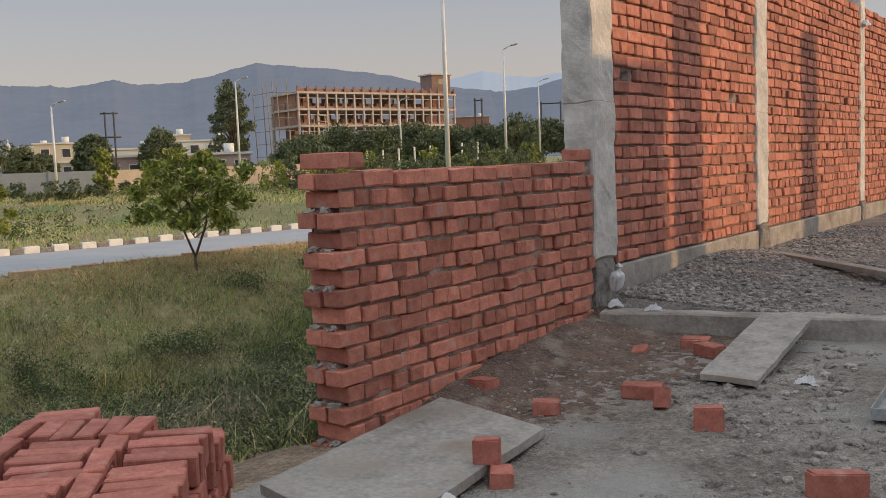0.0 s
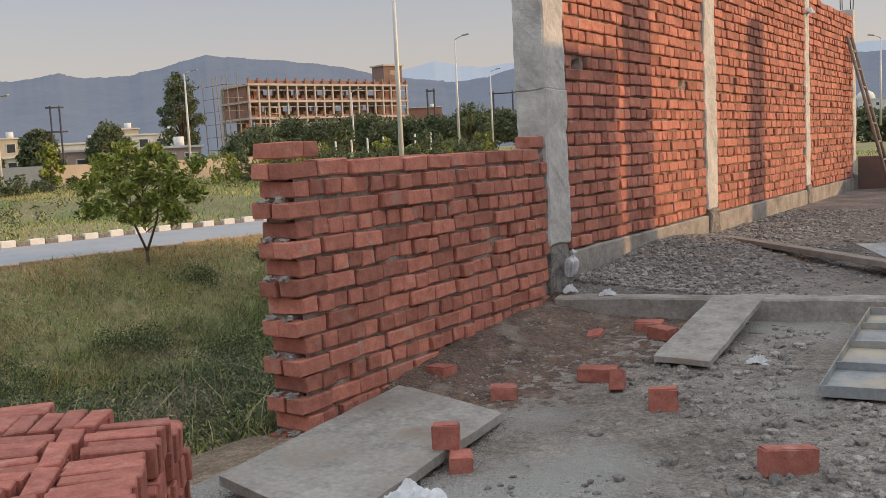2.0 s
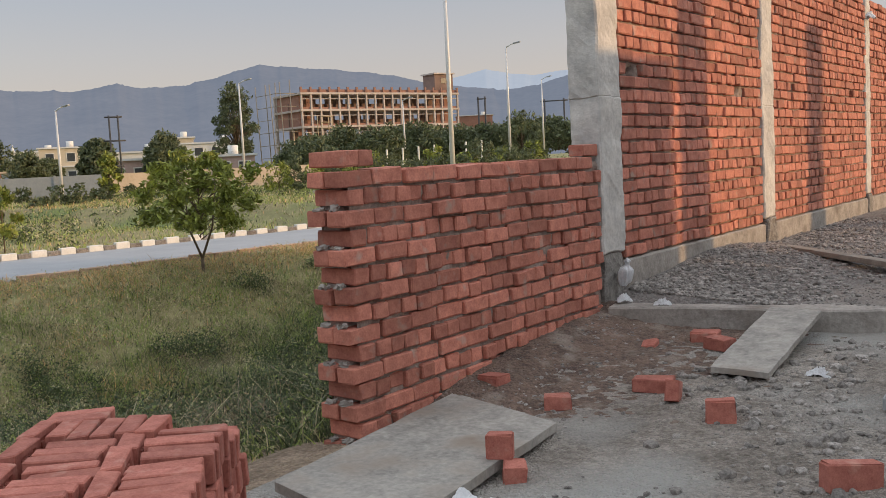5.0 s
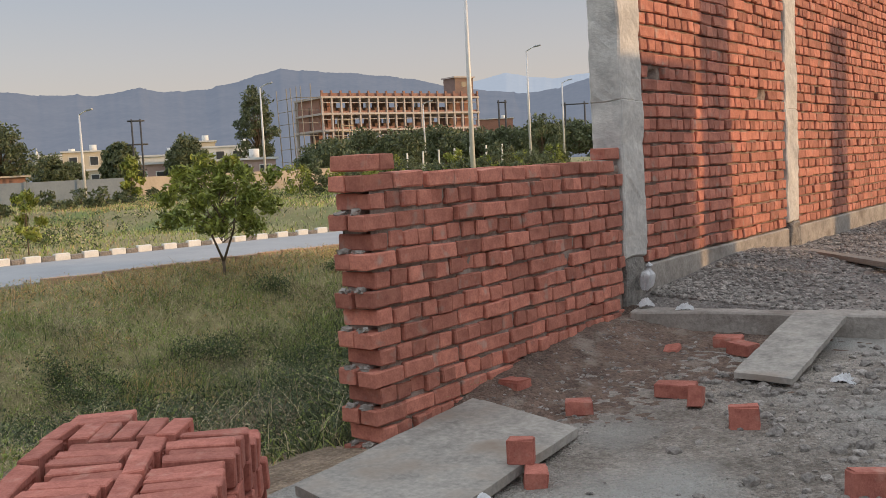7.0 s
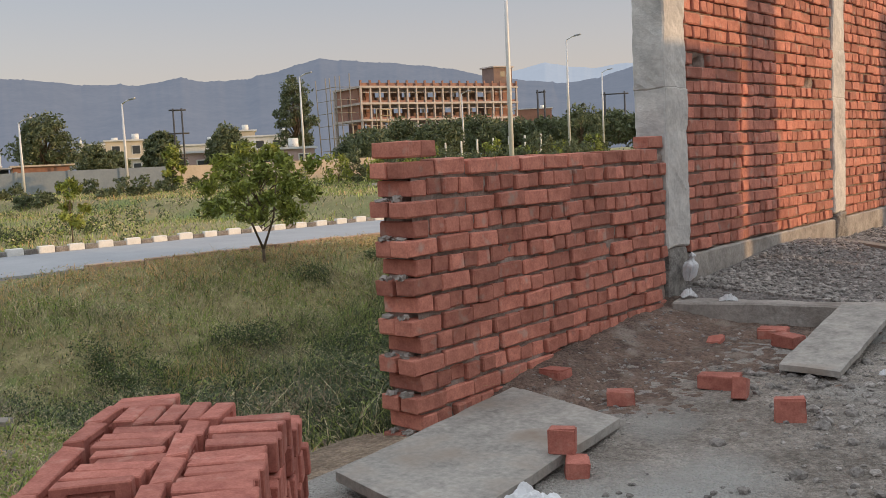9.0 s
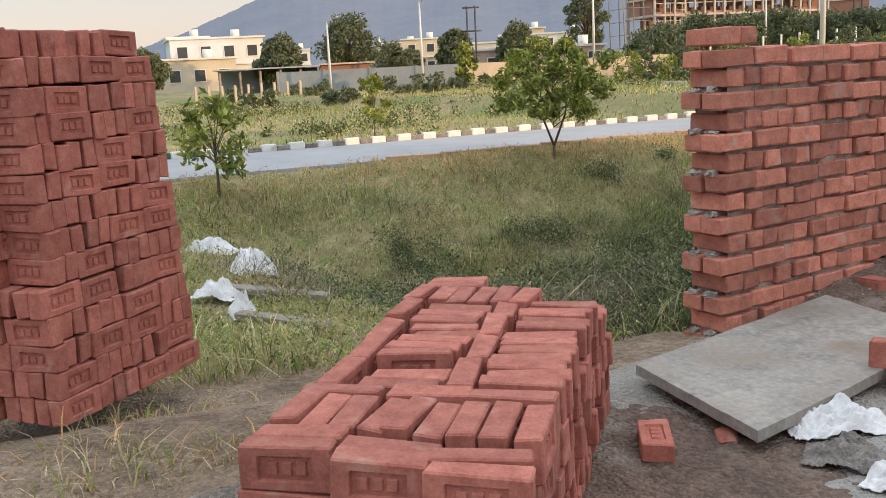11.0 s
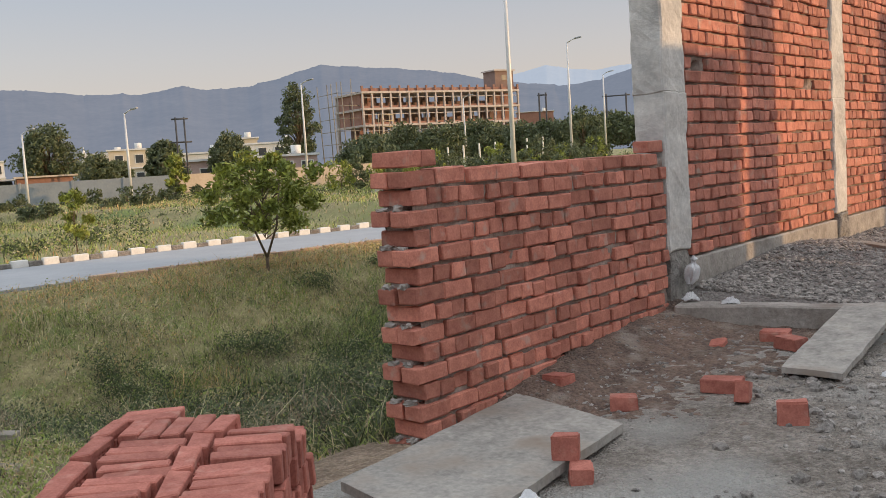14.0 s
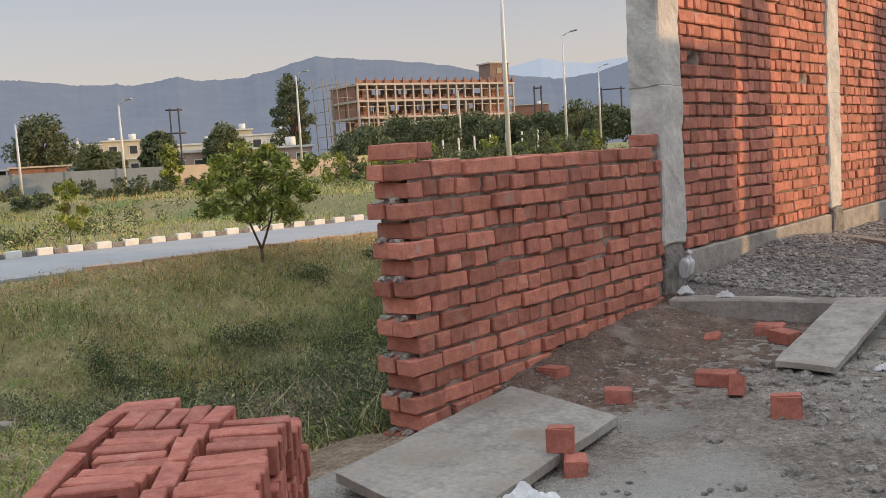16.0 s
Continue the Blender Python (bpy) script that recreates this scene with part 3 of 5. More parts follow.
def rough_block(name, x0, x1, y0, y1, z0, z1, mat_, amp, step):
    """A cast block whose faces wander a little, with worn arrises."""
    bm = bmesh.new()
    bmesh.ops.create_cube(bm, size=1)
    for v in bm.verts:
        v.co = Vector(((x0 + x1) / 2 + v.co.x * (x1 - x0), (y0 + y1) / 2 + v.co.y * (y1 - y0), (z0 + z1) / 2 + v.co.z * (z1 - z0)))
    for axis, length in ((0, x1 - x0), (1, y1 - y0), (2, z1 - z0)):
        n = int(length / step)
        for i in range(1, n):
            co = [0, 0, 0]
            co[axis] = (x0, y0, z0)[axis] + length * i / n
            no = [0, 0, 0]
            no[axis] = 1
            bmesh.ops.bisect_plane(bm, geom=bm.verts[:] + bm.edges[:] + bm.faces[:], plane_co=co, plane_no=no)
    sharp = [e for e in bm.edges if len(e.link_faces) == 2 and e.calc_face_angle(0) > 1.0]
    bmesh.ops.bevel(bm, geom=sharp, offset=min(0.012, step / 4), segments=1, affect="EDGES")
    for v in bm.verts:
        c = v.co
        v.co += Vector((noise.noise(c * 4.1), noise.noise(c * 4.1 + Vector((7, 0, 0))), noise.noise(c * 4.1 + Vector((0, 9, 0))))) * amp
        v.co += Vector((noise.noise(c * 17), noise.noise(c * 17 + Vector((7, 0, 0))), noise.noise(c * 17 + Vector((0, 9, 0))))) * amp * 0.5
    me = bpy.data.meshes.new(name)
    bm.to_mesh(me)
    bm.free()
    me.materials.append(mat_)
    return me


def columns():
    for i, (y0, y1) in enumerate(COLS):
        col = thing("concrete_column", "grey cast concrete column with formwork joints", "column", group="columns of the brick wall", kind="")
        top = WALL_TOP + (0.12 if i else 0.25)
        base = 0.76 if i == 0 else 0.75
        put("lower_lift", rough_block("lower_lift", -0.225, 0.012, y0, y1, base, 1.872, M_COLUMN, 0.014, 0.05), col)
        put("upper_lift", rough_block("upper_lift", -0.230, 0.008, y0 - 0.004, y1 - 0.003, 1.862, top, M_COLUMN, 0.014, 0.05), col)
        put("footing", rough_block("footing", -0.25, 0.03 if i else 0.0, y0 + 0.03, y1 - (0.02 if i == 0 else 0), 0.0, base - 0.003, M_CONCROUGH, 0.022, 0.05), col, "rough broken concrete stub")
        if i >= 1:
            for dx, dy in ((-0.19, 0.05), (-0.03, 0.05), (-0.19, (y1 - y0) - 0.05), (-0.03, (y1 - y0) - 0.05)):
                bar("reinforcing_bar", (dx, y0 + dy, top - 0.2), (dx + random.uniform(-0.02, 0.02), y0 + dy + random.uniform(-0.02, 0.02), top + random.uniform(0.35, 0.6)), 0.008, M_DARKSTEEL, col, 6, "rusty steel bar")


low_wall()
mortar_lumps()
main_wall()
columns()

# kerb-like concrete strip between the two levels of the plot
strip = thing("plinth_strip", "low cast concrete strip across the plot", "concrete strip", kind="structure",
              data=rough_block("plinth_strip", 0.0, 5.5, -0.10, 0.10, -0.30, 0.0, M_CONC, 0.010, 0.12))
strip.matrix_basis = Matrix.Translation((0.06, 2.64, 0.42)) @ Matrix.Rotation(math.atan(0.235), 4, "Z")

# the unseen side of the plot, whose wall and columns shade it
east = thing("wall_east", "plain brick wall closing the plot", "brick wall", kind="structure", data=boxes_mesh("wall_east", [(16.0, 16.3, -22, 13.36, -0.5, 5.13)], M_FARBRICK))
for y0, y1, h in ((13.63, 14.12, 6.6), (17.26, 17.76, 5.76)):
    thing("east_column", "plain concrete column of the plot's far side", "column", group="east columns", data=rough_block("east_column", 16.0, 16.25, y0, y1, -0.3, h, M_CONC, 0.005, 0.4))

# ---------------- loose things on the plot ----------------
def flat_slab(name, label, category, corners, zs, thick, mat_, parts=None):
    """A thin cast slab by its four corners on plan and their heights."""
    bm = bmesh.new()
    n = 10
    grid = []
    for side in (0, 1):
        for j in range(n + 1):
            for i in range(n + 1):
                u, v = i / n, j / n
                p = [0, 0, 0]
                for (cx, cy), cz, w in zip(corners, zs, ((1 - u) * (1 - v), u * (1 - v), u * v, (1 - u) * v)):
                    p[0] += cx * w; p[1] += cy * w; p[2] += cz * w
                edge = min(u, v, 1 - u, 1 - v) < 1e-6
                k = noise.noise((p[0] * 6, p[1] * 6, 4)) * (0.012 if edge else 0.0025)
                grid.append(bm.verts.new((p[0] + (k if edge else 0), p[1] - (k if edge else 0), p[2] - side * thick + (0 if edge else k))))
    m = (n + 1) ** 2
    for j in range(n):
        for i in range(n):
            a = j * (n + 1) + i
            bm.faces.new([grid[q] for q in (a, a + 1, a + n + 2, a + n + 1)])
            bm.faces.new([grid[m + q] for q in (a, a + n + 1, a + n + 2, a + 1)])
    rim = [i for i in range(n)] + [n + j * (n + 1) for j in range(n)] + [n * (n + 1) + n - i for i in range(n)] + [(n - j) * (n + 1) for j in range(n)]
    for q, r in zip(rim, rim[1:] + rim[:1]):
        bm.faces.new([grid[r], grid[q], grid[m + q], grid[m + r]])
    bmesh.ops.recalc_face_normals(bm, faces=bm.faces)
    me = bpy.data.meshes.new(name)
    bm.to_mesh(me)
    bm.free()
    me.materials.append(mat_)
    return thing(name, label, category, data=me)


flat_slab("concrete_slab", "large pale grey precast concrete slab lying on soil", "slab", [(0.20, -0.72), (0.97, -0.92), (0.82, 0.52), (0.04, 0.76)], [0.20, 0.20, 0.21, 0.22], 0.042, M_SLAB)
flat_slab("concrete_plank", "narrow pale grey concrete plank leaning on the strip", "slab", [(1.161, 1.606), (1.49, 1.573), (1.445, 2.76), (1.115, 2.80)], [0.290, 0.290, 0.432, 0.432], 0.032, M_SLAB)


def loose_brick(x, y, z, rz, rx=0.0, ry=0.0, half=1.0, seed=0, label="red brick lying on the dusty ground", on_edge=False):
    me = soft_box("loose_brick", BR_L * half, BR_W, 0.074, 0.006, M_BRICKNEW, 0.0045, 0, seed + 300, 2)
    ob = thing("loose_brick", label, "brick", group="loose bricks", data=me)
    e = Euler((radians(rx) + (math.pi / 2 if on_edge else 0), radians(ry), 0)).to_matrix().to_4x4()
    zz = z + (BR_W / 2 if on_edge else 0)
    ob.matrix_basis = Matrix.Translation((x, y, zz)) @ Matrix.Rotation(radians(rz), 4, "Z") @ e @ Matrix.Translation((0, -0.0 if not on_edge else 0, 0 if not on_edge else -BR_H / 2))
    return ob


def gz(x, y):
    return ground_z(x, y)


LOOSE = [(0.62, 0.88, 32, 0.62, False), (0.97, 1.30, 12, 0.92, False), (0.86, 2.33, 10, 0.75, False), (1.02, 2.14, -20, 0.75, False), (0.16, 0.99, -10, 0.7, False), (1.45, 0.98, 20, 0.62, True), (2.17, 0.41, 45, 1.0, True), (0.95, -0.07, 35, 0.42, False)]
for i, (x, y, rz, half, edge_) in enumerate(LOOSE):
    loose_brick(x, y, gz(x, y) - (0.035 if i == 4 else 0.004), rz, random.uniform(-4, 4), random.uniform(-4, 4), half, i, on_edge=edge_)
loose_brick(1.135, 1.17, gz(1.135, 1.17) - 0.006, 105, 0, 14, 0.5, 21, "broken piece of red brick leaning by another", True)
loose_brick(0.865, -0.035, 0.205, 24, 0, 0, 0.5, 40, "broken red brick lying on the concrete slab", True)
for i, (x, y, rz, half) in enumerate(((0.80, -0.86, 50, 0.3), (0.60, 2.10, 10, 0.4))):
    loose_brick(x, y, gz(x, y) - 0.045, rz, 12, -9, half, 60 + i, "small broken piece of red brick on soil")


# steel shuttering tray lying face down
def shuttering_plate():
    f = thing("shuttering_plate", "grey steel shuttering tray with ribs, stained by cement", "formwork plate")
    a, b, c = Vector((2.098, 1.293, 0.232)), Vector((2.40, 1.331, 0.232)), Vector((2.05, 2.93, 0.335))
    ex, ey = b - a, c - a
    ez = Vector((0, 0, 1))

    def plate(name, u0, u1, v0, v1, z0, z1, label=""):
        vs = [tuple(a + ex * u + ey * v + ez * z) for z in (z0, z1) for u, v in ((u0, v0), (u1, v0), (u1, v1), (u0, v1))]
        put(name, mesh_of(name, vs, BOX_F, M_TRAY), f, label)
    plate("sheet", 0.02, 0.98, 0.005, 0.995, 0.002, 0.010)
    plate("flange", 0, 1, 0, 0.005, 0, 0.055)
    plate("flange", 0, 1, 0.995, 1, 0, 0.055)
    plate("flange", 0, 0.018, 0.006, 0.994, 0, 0.055)
    plate("flange", 0.982, 1, 0.006, 0.994, 0, 0.055)
    for v in (0.26, 0.52, 0.77):
        plate("rib", 0.02, 0.98, v, v + 0.006, 0.011, 0.05)
shuttering_plate()

# plank lying on the upper level, and sheet beside it
plank = thing("timber_plank", "long weathered timber plank lying on gravel", "plank", data=soft_box("timber_plank", 2.75, 0.13, 0.045, 0.006, M_WOOD, 0.004, 0, 5))
plank.matrix_basis = Matrix.Translation((1.22, 4.77, 0.50)) @ Matrix.Rotation(math.atan2(-1.9, 1.9), 4, "Z")
sheet = thing("metal_sheet", "bent grey metal sheet lying on gravel", "sheet", data=soft_box("metal_sheet", 0.55, 0.9, 0.012, 0.003, M_TRAY, 0.003, 0, 6))
sheet.matrix_basis = Matrix.Translation((2.12, 4.42, 0.545)) @ Euler((0.06, 0.02, 0.5)).to_matrix().to_4x4()


# ---------------- stacks of bricks ----------------
def frog_brick(name, mat_, rough, seed, sx=BR_L, sy=BR_H, sz=BR_W):
    """A pressed brick standing on its long edge; each broad face has a sunk panel with three raised marks."""
    rng = random.Random(seed)
    hx, hy, hz, b = sx / 2, sy / 2, sz / 2, 0.0045
    xs = [-hx, -hx + b, -0.068, -0.064, -0.046, -0.043, -0.021, -0.018, -0.011, -0.008, 0.014, 0.017, 0.024, 0.027, 0.049, 0.052, 0.064, 0.068, hx - b, hx]
    zs = [-hz, -hz + b, -0.031, -0.027, -0.016, -0.013, 0.013, 0.016, 0.027, 0.031, hz - b, hz]
    marks = [(-0.043, -0.021), (-0.008, 0.014), (0.027, 0.049)]
    wob = [[rng.uniform(-rough, rough) for _ in range(3)] for _ in range(8)]

    def depth(x, z):
        if abs(x) > hx - 1e-6 or abs(z) > hz - 1e-6:
            return b
        if abs(x) > 0.0645 or abs(z) > 0.0275:
            return 0.0
        if abs(z) < 0.0135 and any(p - 1e-6 <= x <= q + 1e-6 for p, q in marks):
            return 0.003
        return 0.010
    vs, fs = [], []
    nx, nz = len(xs), len(zs)
    for side in (-1, 1):
        o = len(vs)
        for z in zs:
            for x in xs:
                out_x, out_z = abs(x) > hx - 1e-6, abs(z) > hz - 1e-6
                px, pz = x, z
                if out_x and out_z:
                    px, pz = x - math.copysign(b * 0.6, x), z - math.copysign(b * 0.6, z)
                p = [px, side * (hy - depth(x, z)), pz]
                for k in range(3):
                    u, v, w = (x / sx + 0.5), (side * 0.5 + 0.5), (z / sz + 0.5)
                    p[k] += sum(wob[c][k] * (u if c & 1 else 1 - u) * (v if c & 2 else 1 - v) * (w if c & 4 else 1 - w) for c in range(8))
                vs.append((p[0], p[1], p[2] + hz))
        for j in range(nz - 1):
            for i in range(nx - 1):
                a = o + j * nx + i
                q = (a, a + 1, a + nx + 1, a + nx)
                fs.append(q if side < 0 else tuple(reversed(q)))
    rim = list(range(nx)) + [nx * j + nx - 1 for j in range(1, nz)] + [nx * (nz - 1) + i for i in range(nx - 2, -1, -1)] + [nx * j for j in range(nz - 2, 0, -1)]
    m = nx * nz
    for p, q in zip(rim, rim[1:] + rim[:1]):
        fs.append((q, p, m + p, m + q))
    return mesh_of(name, vs, fs, mat_)


BE = [frog_brick("stack_brick", M_BRICKNEW, 0.005, 500 + i, sy=0.0715, sz=0.107) for i in range(6)]


def stack_brick(parent, m, x, y, z, rot, rng):
    put("brick", rng.choice(BE), parent, "", m @ Matrix.Translation((x + rng.gauss(0, 0.006), y + rng.gauss(0, 0.005), z + rng.uniform(-0.006, 0.006))) @ Matrix.Rotation(rot + rng.choice((0, math.pi)) + rng.gauss(0, 0.03), 4, "Z") @ Euler((rng.gauss(0, 0.012), rng.gauss(0, 0.012), 0)).to_matrix().to_4x4())


def low_stack():
    rng = random.Random(21)
    st = thing("brick_stack", "low stack of fresh red bricks set on edge", "brick stack")
    u, v = Vector((-0.68, 0.733, 0)), Vector((0.733, 0.68, 0))
    m = Matrix(((v.x, u.x, 0, 0.90), (v.y, u.y, 0, -2.66), (0, 0, 1, 0.0), (0, 0, 0, 1)))
    top, H, turn = 0.60, 0.111, math.pi / 2
    # local x runs across the stack (0 to 0.69), local y away along it (0 to 1.65)
    for layer in range(5):
        z = top - (layer + 1) * H
        # near end: two rows side by side, drawn forward towards one corner
        for i in range(3):
            for j in range(2):
                stack_brick(st, m, 0.115 + 0.231 * i, 0.02 - 0.05 * i + 0.078 * j, z, 0, rng)
        for i in range(9):
            stack_brick(st, m, 0.04 + 0.0768 * i, 0.255 - 0.007 * i, z, turn, rng)
        if layer % 2 == 0:
            for i in range(3):
                stack_brick(st, m, 0.115 + 0.231 * i, 0.405, z, 0, rng)
            y, k = 0.49, 0
            while y < 1.40:
                stack_brick(st, m, 0.578 + 0.012 * math.sin(k * 1.9), y, z, 0.04, rng)
                if y < 1.30 and k not in (2,):
                    stack_brick(st, m, 0.232 + 0.014 * math.sin(k * 1.3), y + (0.01 if k < 2 else 0), z + (0 if k > 1 else -0.012), 0, rng)
                y += 0.0785
                k += 1
            for j in range(5):
                stack_brick(st, m, 0.046 - 0.008 * j, 0.575 + 0.236 * j, z + rng.uniform(-0.012, 0.004), turn - 0.02, rng)
                if j < 4:
                    stack_brick(st, m, 0.415 - 0.006 * j, 0.575 + 0.236 * j, z + rng.uniform(-0.008, 0.006), turn + 0.05, rng)
            for i in range(5):
                stack_brick(st, m, 0.125 + 0.0775 * i, 1.46, z + 0.006, turn, rng)
            for j in range(2 if layer == 0 else 1):
                stack_brick(st, m, 0.13, 1.62 + 0.078 * j, z + 0.006, 0, rng)
        else:
            # the layer between: ends outward on the long side, tied along the other side and the far end
            y = 0.41
            while y < 1.43:
                stack_brick(st, m, 0.578 + rng.uniform(-0.012, 0.016), y, z, 0, rng)
                y += 0.0785
            for j in range(5):
                stack_brick(st, m, 0.04, 0.49 + 0.236 * j, z, turn, rng)
                stack_brick(st, m, 0.42, 0.49 + 0.236 * j if j < 4 else 1.40, z, turn, rng)
            for i in range(5):
                stack_brick(st, m, 0.115 + 0.0775 * i, 1.55, z, turn, rng)
    # lower shoulder at the far corner
    for layer in range(1, 5):
        for i in range(3):
            stack_brick(st, m, 0.60, 1.47 + 0.077 * i, top - (layer + 1) * H + 0.03, 0, rng)
    return st


def tall_stack():
    """Pillars of bricks on edge, each course mixing broad faces with ends, leaning back a little as it rises."""
    rng = random.Random(22)
    st = thing("brick_stack", "tall stack of fresh red bricks set on edge", "brick stack")
    m = Matrix(((0.60, 0.80, 0, -1.47), (-0.80, 0.60, 0, -1.99), (0, 0, 1, 0.10), (0, 0, 0, 1)))
    H, turn = 0.1115, math.pi / 2
    long_, wide = 0.93, 0.78
    for layer in range(14):
        z = layer * H
        lean = 0.005 * layer + (0.03 if layer > 12 else 0)
        x, k = lean, layer
        # the broad side: pairs of faces, then a run of ends, shifted from course to course
        while x < long_ - 0.06:
            last = x + 0.231 > long_ - 0.16
            if long_ - x < 0.215 or k % 3 == 2 or (layer % 2 and k % 3 == 0):
                for i in range(3):
                    if x < long_ - 0.06:
                        stack_brick(st, m, x + 0.038, -0.115 - lean, z, turn, rng)
                        x += 0.0768
            else:
                stack_brick(st, m, x + 0.115, -0.038 - lean, z, 0, rng)
                for row in range(1, 3 if last or layer > 10 or x < lean + 0.01 else 1):
                    stack_brick(st, m, x + 0.115, -0.038 - 0.0768 * row - lean, z, 0, rng)
                x += 0.231
            k += 1
        # the end towards the plot, and the far end
        for j in range(2):
            if layer % 2:
                stack_brick(st, m, long_ - 0.03, -0.35 - 0.233 * j, z, turn, rng)
                stack_brick(st, m, lean + 0.04, -0.35 - 0.233 * j, z, turn, rng)
            else:
                for i in range(3):
                    stack_brick(st, m, long_ - 0.11, -0.27 - 0.233 * j - 0.0775 * i, z, 0, rng)
                    stack_brick(st, m, lean + 0.115, -0.27 - 0.233 * j - 0.0775 * i, z, 0, rng)
        if layer > 9:
            for i in range(2):
                for j in range(7):
                    stack_brick(st, m, 0.36 + 0.233 * i, -0.27 - 0.077 * j, z, 0, rng)
        else:
            for i in range(5):
                stack_brick(st, m, lean + 0.115 + 0.18 * i, -wide + 0.03, z, 0, rng)
    return st


low_stack()
tall_stack()


half_buried = thing("loose_brick", "red brick with sunk panel lying by the stack", "brick", group="loose bricks", data=BE[0])
half_buried.matrix_basis = Matrix.Translation((0.69, -1.11, gz(0.69, -1.11) + 0.036)) @ Matrix.Rotation(radians(139), 4, "Z") @ Matrix.Rotation(radians(90), 4, "X") @ Matrix.Translation((0, 0, -0.0535))


# ---------------- crumpled sacks and sheets ----------------
def crumpled(name, label, category, x, y, z, sx, sy, h, rz, mat_, seed, n=34):
    vs, fs = [], []
    for j in range(n + 1):
        for i in range(n + 1):
            u, v = i / n * 2 - 1, j / n * 2 - 1
            r = math.sqrt(u * u + v * v)
            ang = math.atan2(v, u)
            edge = 0.85 + 0.16 * noise.noise((math.cos(ang) * 1.3, math.sin(ang) * 1.3, seed))
            k = edge if r > 0 else 1
            px, py = u * sx * k * 0.7, v * sy * k * 0.7
            fold = 0.35 + abs(noise.noise((u * 1.6, v * 1.6, seed + 3))) * 0.9 + abs(noise.noise((u * 4, v * 4, seed))) * 0.35
            pz = h * max(0.0, 1 - r * r * 0.8) * fold + 0.012 * noise.noise((u * 9, v * 9, seed))
            vs.append((px, py, pz))
    for j in range(n):
        for i in range(n):
            a = j * (n + 1) + i
            fs.append((a, a + 1, a + n + 2, a + n + 1))
    ob = thing(name, label, category, data=mesh_of(name, vs, fs, mat_))
    mod = ob.modifiers.new("thickness", "SOLIDIFY")
    mod.thickness = 0.004
    ob.matrix_basis = Matrix.Translation((x, y, z)) @ Matrix.Rotation(radians(rz), 4, "Z")
    return ob


crumpled("plastic_sack", "crumpled white woven sack on the ground", "sack", 0.98, -0.52, gz(0.98, -0.52) + 0.005, 0.30, 0.20, 0.12, 60, M_PLASTIC, 1)
crumpled("plastic_sack", "crumpled white woven sack on the ground", "sack", 1.42, -0.74, gz(1.42, -0.74) + 0.005, 0.24, 0.17, 0.12, 10, M_PLASTIC, 2)
crumpled("plastic_sheet", "crumpled dark torn sheet on the ground", "sheet", 1.16, -0.72, gz(1.16, -0.72) + 0.005, 0.22, 0.16, 0.09, 30, M_CONCROUGH, 3)
for x_, y_, sx_, sy_, h_, r_, lab_, sd_ in ((-6.6, -0.15, 0.52, 0.24, 0.20, 35, "white sack lying in the grass", 4), (-5.3, -0.22, 0.46, 0.34, 0.30, -15, "torn white sack lying in the grass", 5),
                                        (-4.1, -0.98, 0.36, 0.18, 0.16, 30, "grey-white sack lying on the bank", 6), (-3.3, -1.08, 0.18, 0.17, 0.20, 0, "small white sack on the bank", 7)):
    crumpled("plastic_sack", lab_, "sack", x_, y_, ground_z(x_, y_) + 0.05, sx_, sy_, h_, r_, M_PLASTIC, sd_)
def tied_bag(x, y, z, w, h, seed, label):
    """A knotted thin bag: a pleated blob drawn in at the neck."""
    n, rows, vs, fs = 22, 12, [], []
    for j in range(rows + 1):
        t = j / rows
        r0 = w * (math.sin(math.pi * min(0.97, t * 0.78 + 0.1)) ** 0.8) * (0.42 if 0.72 < t < 0.85 else 1.0) * (1 - 0.35 * t)
        for i in range(n):
            a = 2 * math.pi * i / n
            r = r0 * (1 + 0.30 * noise.noise((math.cos(a) * 1.7, math.sin(a) * 1.7, t * 2.5 + seed)) + 0.16 * math.sin(i * 2.9 + 3 * t + seed))
            vs.append((r * math.cos(a), r * math.sin(a), h * t + 0.02 * noise.noise((a, t * 4, seed))))
    for j in range(rows):
        for i in range(n):
            k = (i + 1) % n
            fs.append((j * n + i, j * n + k, (j + 1) * n + k, (j + 1) * n + i))
    fs += [tuple(reversed(range(n))), tuple(range(rows * n, rows * n + n))]
    return thing("plastic_bag", label, "bag", Matrix.Translation((x, y, z)) @ Euler((0.1, 0.15, seed)).to_matrix().to_4x4(), data=mesh_of("plastic_bag", vs, fs, M_PLASTIC))


tied_bag(0.075, 2.82, 0.53, 0.058, 0.19, 1.0, "white knotted plastic bag resting at the column's foot")
crumpled("plastic_bag", "white plastic scrap below the column's foot", "bag", 0.12, 2.72, 0.44, 0.09, 0.07, 0.06, 40, M_PLASTIC, 8)
crumpled("plastic_bag", "white plastic scrap lying on the concrete strip", "bag", 0.40, 2.74, 0.425, 0.10, 0.05, 0.05, 20, M_PLASTIC, 10)
crumpled("plastic_bag", "small white plastic scrap on the soil", "bag", 1.68, 1.80, gz(1.68, 1.8), 0.11, 0.06, 0.05, 0, M_PLASTIC, 9)

